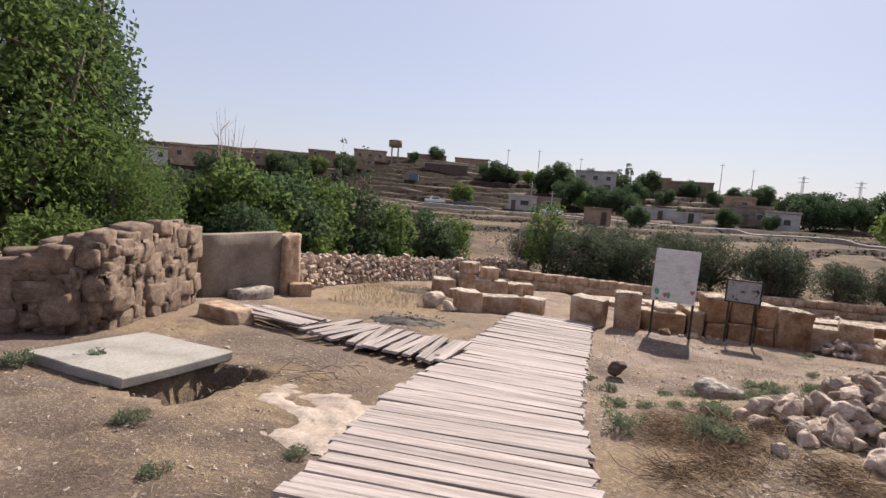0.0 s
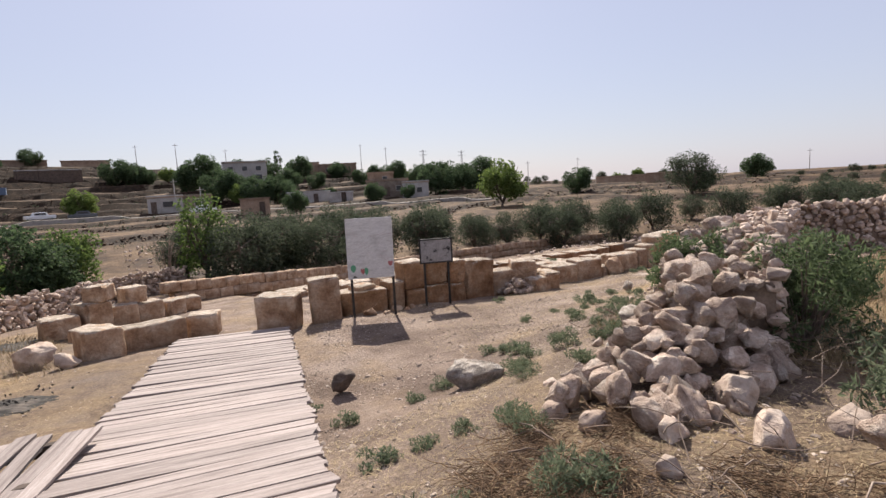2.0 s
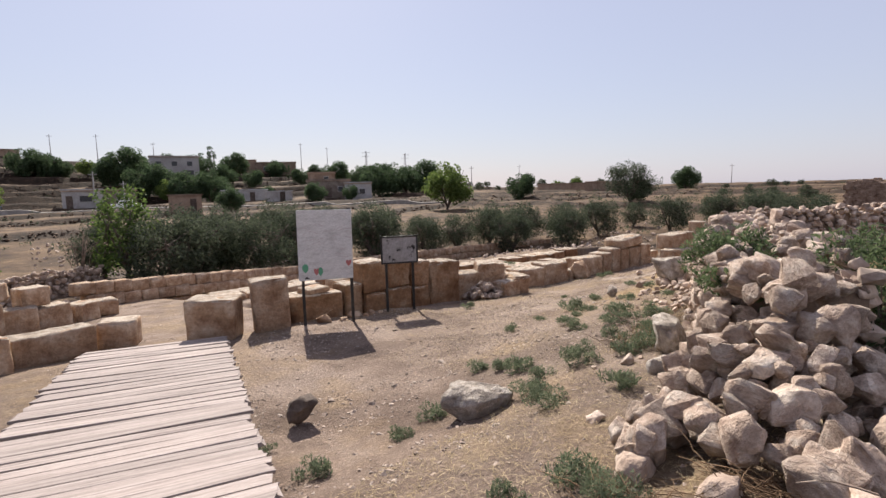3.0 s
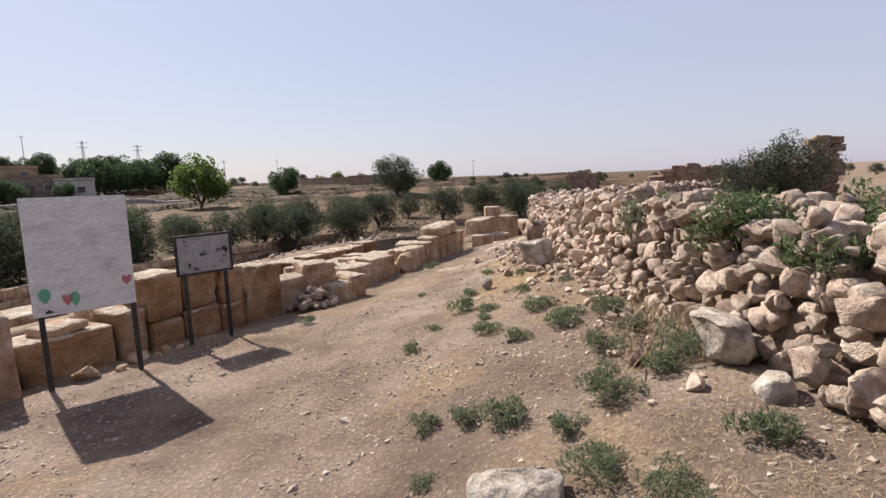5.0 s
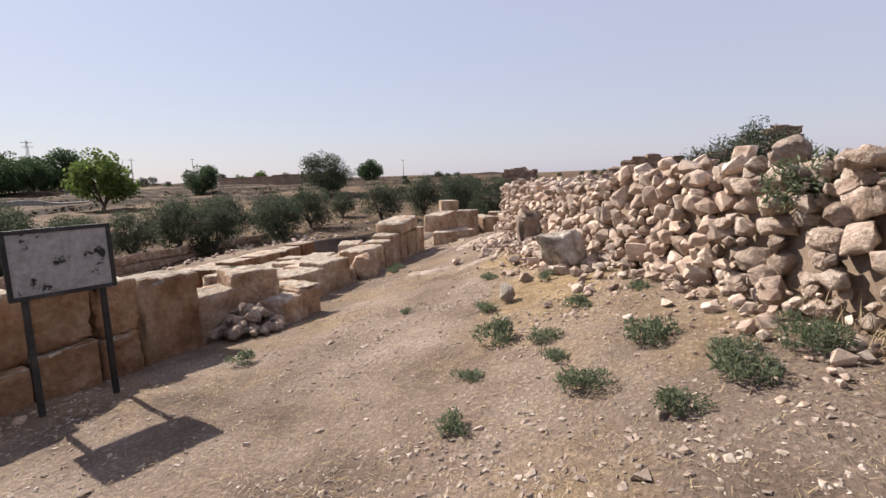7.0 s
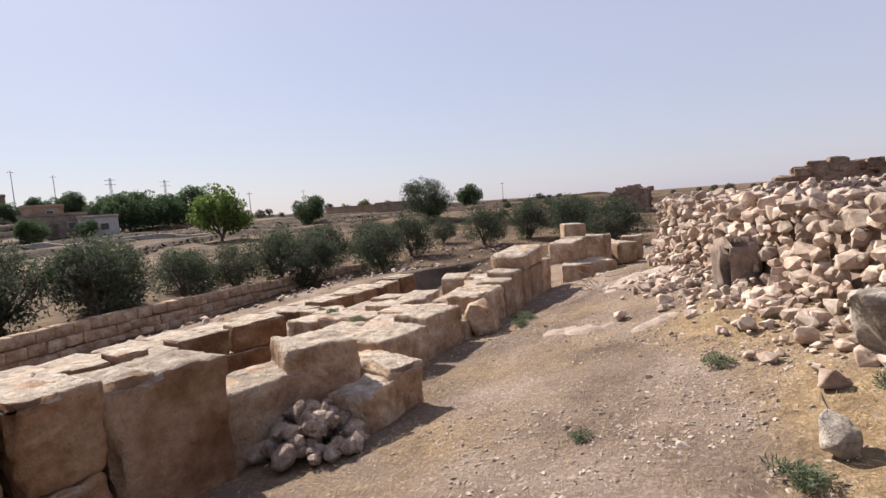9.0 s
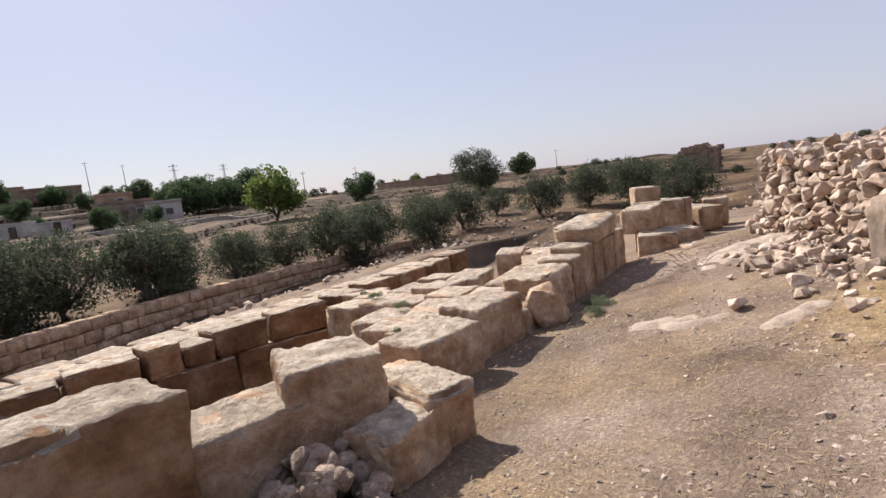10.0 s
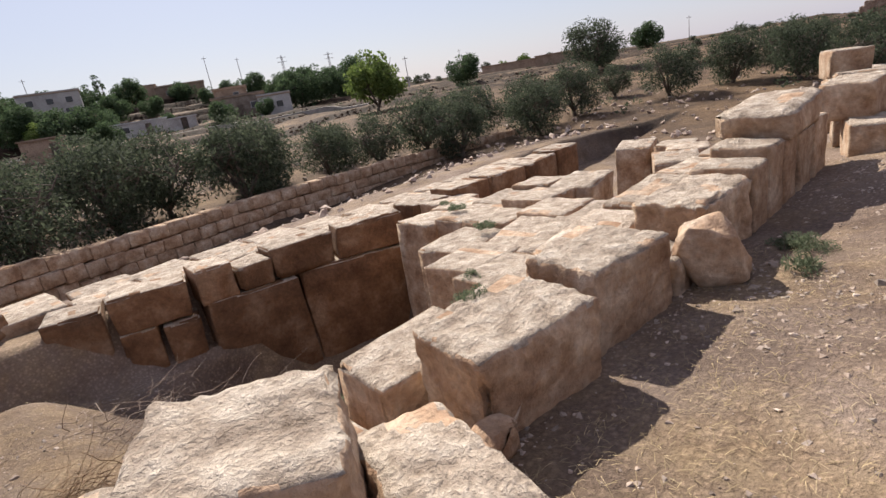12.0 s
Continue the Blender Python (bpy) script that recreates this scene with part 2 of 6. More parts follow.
SHRUB = leaf_material("shrub_leaves", (0.050, 0.074, 0.034), (0.140, 0.178, 0.088))
GLASS_DARK = plain("dark_window", (0.03, 0.03, 0.035), 0.2)
CAR_WHITE = plain("white_car_paint", (0.7, 0.7, 0.7), 0.3)
CAR_DARK = plain("grey_car_paint", (0.10, 0.11, 0.12), 0.3)
TYRE = plain("tyre_rubber", (0.02, 0.02, 0.02), 0.8)
PAINT_GREEN = plain("green_paint", (0.10, 0.30, 0.18), 0.7)
PAINT_RED = plain("red_paint", (0.36, 0.12, 0.12), 0.7)
PAINT_INK = plain("faded_ink", (0.42, 0.34, 0.35), 0.7)
POLE_GREY = plain("weathered_pole", (0.3, 0.28, 0.26), 0.8)
BLUE_SHEET = plain("blue_sheet", (0.09, 0.13, 0.2), 0.7)


# ---- helpers for meshes ----
def part(name, mesh, material, parent=None, label="", m=None):
    """Links a mesh (or bmesh) as one object, under a thing or a part where one is given."""
    if isinstance(mesh, bmesh.types.BMesh):
        data = bpy.data.meshes.new(name)
        mesh.to_mesh(data)
        mesh.free()
        mesh = data
    if material and not mesh.materials:
        mesh.materials.append(material)
    ob = new(name, mesh)
    if m is not None:
        ob.matrix_world = m
    if parent is not None:
        ob.parent = parent
    if label:
        ob["label"] = label
    return ob


def thing(name, label, category, m=None, group="", kind=""):
    ob = new(name)
    ob.empty_display_size = 0.1
    if m is not None:
        ob.matrix_world = m
    return tagged(ob, label, category, group, kind)


def flat_mesh(name, verts, faces, smooth=False):
    data = bpy.data.meshes.new(name)
    data.from_pydata([tuple(v) for v in verts], [], [tuple(f) for f in faces])
    if smooth:
        data.polygons.foreach_set("use_smooth", [True] * len(data.polygons))
    data.update()
    return data


def joined(name, verts, faces, smooth=False):
    """A mesh from arrays: verts (n, 3), triangles or quads (m, k)."""
    verts, faces = np.asarray(verts, dtype=np.float32), np.asarray(faces, dtype=np.int32)
    data = bpy.data.meshes.new(name)
    data.vertices.add(len(verts))
    data.vertices.foreach_set("co", verts.ravel())
    k = faces.shape[1]
    data.loops.add(faces.size)
    data.loops.foreach_set("vertex_index", faces.ravel())
    data.polygons.add(len(faces))
    data.polygons.foreach_set("loop_start", np.arange(0, faces.size, k, dtype=np.int32))
    data.polygons.foreach_set("use_smooth", np.full(len(faces), smooth))
    data.update(calc_edges=True)
    data.validate()
    return data


def box_bm(w, d, h, bevel=0.0, z0=0.0):
    """A box on z0, its sides w, d, h, with a small bevel."""
    bm = bmesh.new()
    bmesh.ops.create_cube(bm, size=1.0)
    for v in bm.verts:
        v.co = Vector((v.co.x * w, v.co.y * d, (v.co.z + 0.5) * h + z0))
    if bevel:
        bmesh.ops.bevel(bm, geom=bm.edges[:], offset=bevel, segments=1, affect="EDGES", profile=0.5)
    return bm


def block_bm(w, d, h, seed, rough=0.03, cuts=5, soft=0.05):
    """A quarried block with worn, chipped edges; it stands on z = 0."""
    bm = bmesh.new()
    bmesh.ops.create_cube(bm, size=1.0)
    bmesh.ops.subdivide_edges(bm, edges=bm.edges[:], cuts=cuts, use_grid_fill=True)
    off = Vector((seed * 3.7, seed * 1.3, seed * 7.1))
    rng = random.Random(seed)
    lean = (rng.uniform(-0.05, 0.05), rng.uniform(-0.05, 0.05), rng.uniform(-0.07, 0.07))
    half = (w / 2, d / 2, h / 2)
    inner = 1 - 2 / (cuts + 1)
    for v in bm.verts:
        c = [max(-1.0, min(1.0, q * 2)) for q in v.co]
        p, on = [], 0
        for q, hf in zip(c, half):
            a, e = abs(q), min(0.3, soft / hf)
            if a > 0.99:
                on += 1
                a = 1.0
            else:
                a = a / inner * (1 - e)
            p.append(math.copysign(a, q) * hf if q else 0.0)
        p = Vector(p)
        chip = noise.noise(p * 2.6 + off + Vector((5, 5, 5)))
        if on > 1:
            amount = soft * (0.3 + max(0.0, chip - 0.05) * 2.4) * (1.25 if on == 3 else 1.0)
            p -= Vector([math.copysign(amount, q) if abs(q) > 0.99 else 0.0 for q in c])
        p = Vector((p.x * (1 + lean[2] * c[2]), p.y * (1 + lean[1] * c[0]), p.z * (1 + lean[0] * c[0])))
        q = p + off
        p += noise.noise_vector(q * 1.7) * rough * 0.6 + noise.noise_vector(q * 5.0) * rough * 0.5
        if cuts > 10:
            p += noise.noise_vector(q * 13.0) * 0.017 + noise.noise_vector(q * 27.0) * 0.010
        v.co = p + Vector((0, 0, h / 2))
    for f in bm.faces:
        f.smooth = True
    return bm


def rock_bm(seed, points=16, cuts=1, rough=0.06):
    """A broken field stone about one unit across, with flat faces and blunt ridges."""
    rng = random.Random(seed)
    bm = bmesh.new()
    for _ in range(points):
        v = Vector((rng.gauss(0, 1), rng.gauss(0, 1), rng.gauss(0, 1))).normalized()
        s = max(abs(v.x), abs(v.y), abs(v.z))
        v = v * (0.62 / s ** 0.55) * rng.uniform(0.78, 1.0) * 0.62
        bm.verts.new(v)
    res = bmesh.ops.convex_hull(bm, input=bm.verts[:])
    bmesh.ops.delete(bm, geom=[g for g in res["geom_interior"] if isinstance(g, bmesh.types.BMVert)], context="VERTS")
    bmesh.ops.bevel(bm, geom=bm.edges[:], offset=0.018, segments=1, affect="EDGES", profile=0.6)
    if cuts:
        bmesh.ops.triangulate(bm, faces=bm.faces[:])
    off = Vector((seed * 2.3, seed * 5.1, seed))
    for v in bm.verts:
        v.co += noise.noise_vector(v.co * 3.0 + off) * rough
    return bm


def mesh_of(bm, name):
    data = bpy.data.meshes.new(name)
    bm.to_mesh(data)
    bm.free()
    return data


def arrays_of(data):
    data.calc_loop_triangles()
    v = np.empty(len(data.vertices) * 3, np.float32)
    data.vertices.foreach_get("co", v)
    t = np.empty(len(data.loop_triangles) * 3, np.int32)
    data.loop_triangles.foreach_get("vertices", t)
    return v.reshape(-1, 3), t.reshape(-1, 3)


def join_many(name, variants, mats):
    """One mesh of many pieces: variants as arrays, mats a list of (index, Matrix)."""
    vs, fs, base = [], [], 0
    for i, m in mats:
        v, f = variants[i]
        mm = np.array(m, dtype=np.float32)
        vs.append(v @ mm[:3, :3].T + mm[:3, 3])
        fs.append(f + base)
        base += len(v)
    return joined(name, np.concatenate(vs), np.concatenate(fs))


def tube(points, radii, sides=7):
    """A tapered, round stem along points."""
    verts, faces = [], []
    pts = [Vector(p) for p in points]
    for i, p in enumerate(pts):
        d = (pts[min(i + 1, len(pts) - 1)] - pts[max(i - 1, 0)]).normalized()
        a = d.orthogonal().normalized()
        b = d.cross(a)
        for k in range(sides):
            w = 2 * math.pi * k / sides
            verts.append(p + (a * math.cos(w) + b * math.sin(w)) * radii[i])
    for i in range(len(pts) - 1):
        for k in range(sides):
            j = (k + 1) % sides
            faces.append((i * sides + k, i * sides + j, (i + 1) * sides + j, (i + 1) * sides + k))
    n = len(verts)
    verts.append(pts[-1])
    for k in range(sides):
        faces.append((n - sides + k, n - sides + (k + 1) % sides, n))
    return verts, faces


def tubes_mesh(name, stems, sides=6):
    vs, fs = [], []
    for pts, radii in stems:
        v, f = tube(pts, radii, sides)
        b = len(vs)
        vs += v
        fs += [tuple(i + b for i in q) for q in f]
    return flat_mesh(name, vs, fs, True)


def leaves(name, clumps, per, length, width, rng, droop=0.3):
    """Many small folded leaves in uneven clumps (x, y, z, radius, squash)."""
    vs, fs = [], []
    base = 0
    for x, y, z, r, sq in clumps:
        n = int(per * r * r * rng.uniform(0.8, 1.2)) + 4
        d = rng.normal(size=(n, 3))
        d /= np.linalg.norm(d, axis=1)[:, None]
        rad = r * rng.uniform(0.35, 1.05, n) ** 0.6
        c = np.array([x, y, z]) + d * rad[:, None] * np.array([1, 1, sq])
        a = d * 0.7 + rng.normal(size=(n, 3)) * 0.8
        a[:, 2] -= droop
        a /= np.linalg.norm(a, axis=1)[:, None]
        b = np.cross(a, rng.normal(size=(n, 3)))
        b /= np.linalg.norm(b, axis=1)[:, None] + 1e-6
        up = np.cross(a, b)
        L = length * rng.uniform(0.6, 1.3, n)[:, None]
        Wd = width * rng.uniform(0.6, 1.3, n)[:, None]
        q = np.stack([c - a * L / 2, c + b * Wd / 2 + up * Wd * 0.2, c + a * L / 2, c - b * Wd / 2 + up * Wd * 0.2], 1)
        vs.append(q.reshape(-1, 3))
        idx = base + np.arange(n)[:, None] * 4
        fs.append(np.concatenate([idx + np.array([0, 1, 2]), idx + np.array([0, 2, 3])]))
        base += n * 4
    return joined(name, np.concatenate(vs), np.concatenate(fs))


# ---- ground ----
WALL_LINE = [(5.4, 0.7), (6.4, 1.7), (7.4, 2.3), (9.0, 2.85), (11.0, 3.5), (12.7, 4.0), (15.9, 5.0), (19.5, 6.0)]


def line_distance(x, y, poly):
    best = np.full(np.shape(x), 1e9)
    for (a, b), (c, d) in zip(poly, poly[1:]):
        u = np.clip(((x - a) * (c - a) + (y - b) * (d - b)) / ((c - a) ** 2 + (d - b) ** 2), 0, 1)
        best = np.minimum(best, np.hypot(x - a - u * (c - a), y - b - u * (d - b)))
    return best


def step(v):
    v = np.clip(v, 0, 1)
    return v * v * (3 - 2 * v)


def ground_z(x, y):
    """Height of the ground without its small unevenness."""
    x, y = np.asarray(x, float), np.asarray(y, float)
    near = 1.0 - 0.027 * np.clip(x, -15, 40) - 0.1 * np.clip(y, -6, 22)
    near = near + 0.36 * np.exp(-(line_distance(x, y, WALL_LINE) / 1.9) ** 2)
    near = near - 0.2 * np.exp(-((x - 5.6) / 1.7) ** 2 - ((y - 4.3) / 1.5) ** 2) - 0.1 * np.exp(-((x - 5.0) / 4) ** 2 - ((y - 3.5) / 4) ** 2)
    near = near + 0.12 * np.exp(-((x - 7.7) / 2.3) ** 2 - ((y - 8.6) / 1.1) ** 2)
    section = np.where(y < 9.5, near, np.interp(y, [9.5, 10.0, 15.2, 15.6, 18.0, 24.6, 25.1, 25.5, 32.0], [-0.2, -1.8, -1.8, -0.85, -1.05, -2.9, -2.9, -2.05, -2.0]))
    deep = step((x - 13.6) / 0.8) * step((18.3 - x) / 0.6) * step((y - 10.2) / 0.3) * step((14.9 - y) / 0.2)
    section = section - 1.0 * deep + 0.55 * step((13.4 - x) / 1.2) * step((y - 10.0) / 0.4) * step((15.2 - y) / 0.4)
    dig = step((x - 8.2) / 2.2) * step((48 - x) / 14)
    z = near * (1 - dig) + section * dig
    r = np.hypot(x - 3, y - 2)
    az = np.degrees(np.arctan2(x - 3, y - 2))
    crest = np.interp(az, [-90, -31, -15, -6, 2, 11, 18, 24, 30, 35, 40, 47, 57, 90], [1.4, 3.2, 3.6, 4.05, 3.9, 3.2, 2.75, 2.5, 2.05, 1.6, 1.1, 0.3, 0.05, 0.0])
    top = 2.2 + 190 * np.tan(np.radians(crest))
    far = np.interp(r, [0, 28, 50], [-2.2, -2.0, -1.2])
    far = np.where(r > 50, -1.2 + (r - 50) / 60 * 2.6, far)
    far = np.where(r > 110, 1.4 + (top - 1.4) * step((r - 110) / 80) ** 0.8, far)
    far = np.where(r > 190, top + (0.8 - top) * step((r - 230) / 500), far)
    wob = 1.2 * np.sin(x * 0.045 + 1) + 0.9 * np.sin(y * 0.06 + x * 0.03) + 0.5 * np.sin(x * 0.13 - y * 0.05)
    low = far + wob * 0.45
    q = np.where(low < 1.4, low / 0.7, 2.0 + (low - 1.4) / 1.3)
    fq = q - np.floor(q)
    q = np.floor(q) + step((fq - 0.86) / 0.14)
    terr = np.where(q < 2.0, q * 0.7, 1.4 + (q - 2.0) * 1.3) - wob * 0.45 + 0.2
    w = step((r - 45) / 15) * step((200 - r) / 30)
    far = far * (1 - w) + terr * w
    north = step((az + 85) / 25) * step((96 - az) / 14)
    wn_ = step((r - 26) / 14) * north
    z = z * (1 - wn_) + far * wn_
    out = step((r - 90) / 200) * (1 - north)
    z = z * (1 - out) + 0.7 * out
    # the shaft beside the concrete cover
    u = (x + 0.2) * math.cos(radians(20)) + (y - 1.85) * math.sin(radians(20)) * -1
    v = (x + 0.2) * math.sin(radians(20)) + (y - 1.85) * math.cos(radians(20))
    shaft = step((0.4 - np.abs(u + 0.04)) / 0.12) * step((0.68 - np.abs(v)) / 0.12)
    return z - 2.4 * shaft


def gz(x, y):
    return float(ground_z(x, y))


def spaced(lo, hi, gap, left_cap, right_cap, reach=4500, grow=1.13):
    mid = list(np.arange(lo, hi + gap / 2, gap))
    g, p = gap, hi
    right = []
    while p < reach:
        g *= grow
        if p < right_cap[0]:
            g = min(g, right_cap[1])
        p += g
        right.append(p)
    g, p = gap, lo
    left = []
    while p > -reach:
        g *= grow
        if p > left_cap[0]:
            g = min(g, left_cap[1])
        p -= g
        left.append(p)
    return np.array(left[::-1] + mid + right)


def build_ground():
    xs, ys = spaced(-4, 24, 0.12, (-100, 2.0), (170, 1.5)), spaced(-4, 17, 0.12, (-5, 1), (195, 0.75))
    X, Y = np.meshgrid(xs, ys)
    Z = ground_z(X, Y)
    flat = np.stack([X.ravel(), Y.ravel(), Z.ravel()], 1)
    bump = np.array([noise.noise(Vector((x * 0.9, y * 0.9, 0))) * 0.05 + noise.noise(Vector((x * 3.1, y * 3.1, 5))) * 0.022 for x, y, _ in flat.tolist()])
    r = np.hypot(flat[:, 0] - 8, flat[:, 1] - 5)
    rough_far = np.array([noise.noise(Vector((x * 0.12, y * 0.12, 9))) for x, y, _ in flat.tolist()])
    flat[:, 2] += bump + rough_far * 0.5 * np.clip((r - 30) / 30, 0, 1) * np.clip((400 - r) / 200, 0, 1)
    nx, ny = len(xs), len(ys)
    idx = np.arange(nx * ny).reshape(ny, nx)
    faces = np.stack([idx[:-1, :-1], idx[:-1, 1:], idx[1:, 1:], idx[1:, :-1]], -1).reshape(-1, 4)
    data = joined("ground", flat, faces, True)
    x, y = flat[:, 0], flat[:, 1]
    straw = 0.16 + 0 * x
    straw = np.maximum(straw, step((line_distance(x, y, [(9, 0.2), (20, 1.5)]) * -1 + 2.2) / 1.2))
    straw = np.maximum(straw, 0.8 * step((2.6 - line_distance(x, y, [(11.5, 4.6), (14.5, 5.2)]) * 2) / 2))
    straw = np.maximum(straw, 0.5 * step((3.5 - line_distance(x, y, [(0.6, 9), (1.6, 15)])) / 2))
    straw = np.maximum(straw, 0.3 * step((r - 22) / 20))
    path = step((1.7 - line_distance(x, y, [(6.5, 6.5), (9, 6.6), (12, 6.6), (18, 6.9)])) / 0.8)
    straw = np.clip(straw - 0.4 * path, 0, 1)
    straw = np.maximum(straw, 0.3 * step((1.1 - line_distance(x, y, [(11.8, 7.5), (17.0, 7.4)])) / 0.8))
    att = data.attributes.new("straw", "FLOAT", "POINT")
    att.data.foreach_set("value", straw.astype(np.float32))
    loam = np.zeros(len(x))
    for cx, cy, rx, ry, k in ((-0.6, 1.0, 3.0, 4.8, 0.95), (5.1, 0.1, 1.7, 2.0, 1.0), (2.2, 7.4, 2.6, 2.2, 0.8), (8.2, 3.7, 2.2, 0.9, 0.5), (6.0, 2.2, 1.2, 1.0, 0.6), (1.8, 12.4, 1.5, 1.2, 0.7), (12.8, 12.0, 4.6, 2.8, 0.95), (0.8, 5.5, 2.2, 4.0, 0.85), (14.5, 8.0, 3.5, 0.5, 0.5)):
        loam = np.maximum(loam, k * step((1.25 - np.hypot((x - cx) / rx, (y - cy) / ry)) / 0.6))
    att3 = data.attributes.new("loam", "FLOAT", "POINT")
    att3.data.foreach_set("value", loam.astype(np.float32))
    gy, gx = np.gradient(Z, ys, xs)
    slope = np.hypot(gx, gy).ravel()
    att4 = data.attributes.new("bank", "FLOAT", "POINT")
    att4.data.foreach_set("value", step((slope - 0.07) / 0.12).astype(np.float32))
    azm = np.degrees(np.arctan2(x - 3, y - 2))
    att2 = data.attributes.new("hill", "FLOAT", "POINT")
    att2.data.foreach_set("value", (step((r - 16) / 14) * step((azm + 80) / 20) * step((110 - azm) / 20) * 0.95).astype(np.float32))
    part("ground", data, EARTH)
    tagged(bpy.data.objects["ground"], "dry stony soil with straw-coloured grass and terraced hillside", "ground", kind="structure")


build_ground()

def worn_rock(seed, points):
    """A field stone with a pitted, uneven skin."""
    bm = rock_bm(seed, points)
    bmesh.ops.subdivide_edges(bm, edges=bm.edges[:], cuts=1, use_grid_fill=True)
    off = Vector((seed, seed * 1.7, 3))
    for v in bm.verts:
        v.co += noise.noise_vector(v.co * 5 + off) * 0.045
    for f in bm.faces:
        f.smooth = True
    return bm


ROCKS = [mesh_of(worn_rock(11 + i, 15 + i % 5 * 2), "stone") for i in range(14)]
PLAIN_ROCKS = [mesh_of(rock_bm(11 + i, 15 + i % 5 * 2), "stone") for i in range(14)]
for r_ in ROCKS:
    r_.materials.append(RUBBLE)
SMALL = [mesh_of(rock_bm(80 + i, 9 + i % 3, 0), "pebble") for i in range(6)]
ROCK_ARR = [arrays_of(r_) for r_ in PLAIN_ROCKS]
for r_ in ROCKS:
    r_.set_sharp_from_angle(angle=radians(38))
SMALL_ARR = [arrays_of(r_) for r_ in SMALL]


def rot(rng, tilt=25):
    return Euler((radians(rng.uniform(-tilt, tilt)), radians(rng.uniform(-tilt, tilt)), rng.uniform(0, 6.283))).to_matrix().to_4x4()


def placed(x, y, z, sx, sy, sz, rng, tilt=20):
    return Matrix.Translation((x, y, z)) @ rot(rng, tilt) @ Matrix.Diagonal((sx, sy, sz, 1))


def along(poly, s):
    """The point at length s of a polyline, and its direction."""
    for (a, b), (c, d) in zip(poly, poly[1:]):
        L = math.hypot(c - a, d - b)
        if s <= L or (c, d) == poly[-1]:
            return a + (c - a) * s / L, b + (d - b) * s / L, (c - a) / L, (d - b) / L
        s -= L


def length_of(poly):
    return sum(math.hypot(c - a, d - b) for (a, b), (c, d) in zip(poly, poly[1:]))


MASON = [block_bm(1.0, 0.95, 0.95, 900 + i, 0.07, 4, 0.12) for i in range(6)]
for q in MASON:
    bmesh.ops.translate(q, verts=q.verts[:], vec=(0, 0, -0.48))
MASON = [mesh_of(q, "stone") for q in MASON]
for q in MASON:
    q.materials.append(MASONRY)
MASON_ARR = [arrays_of(q) for q in MASON]


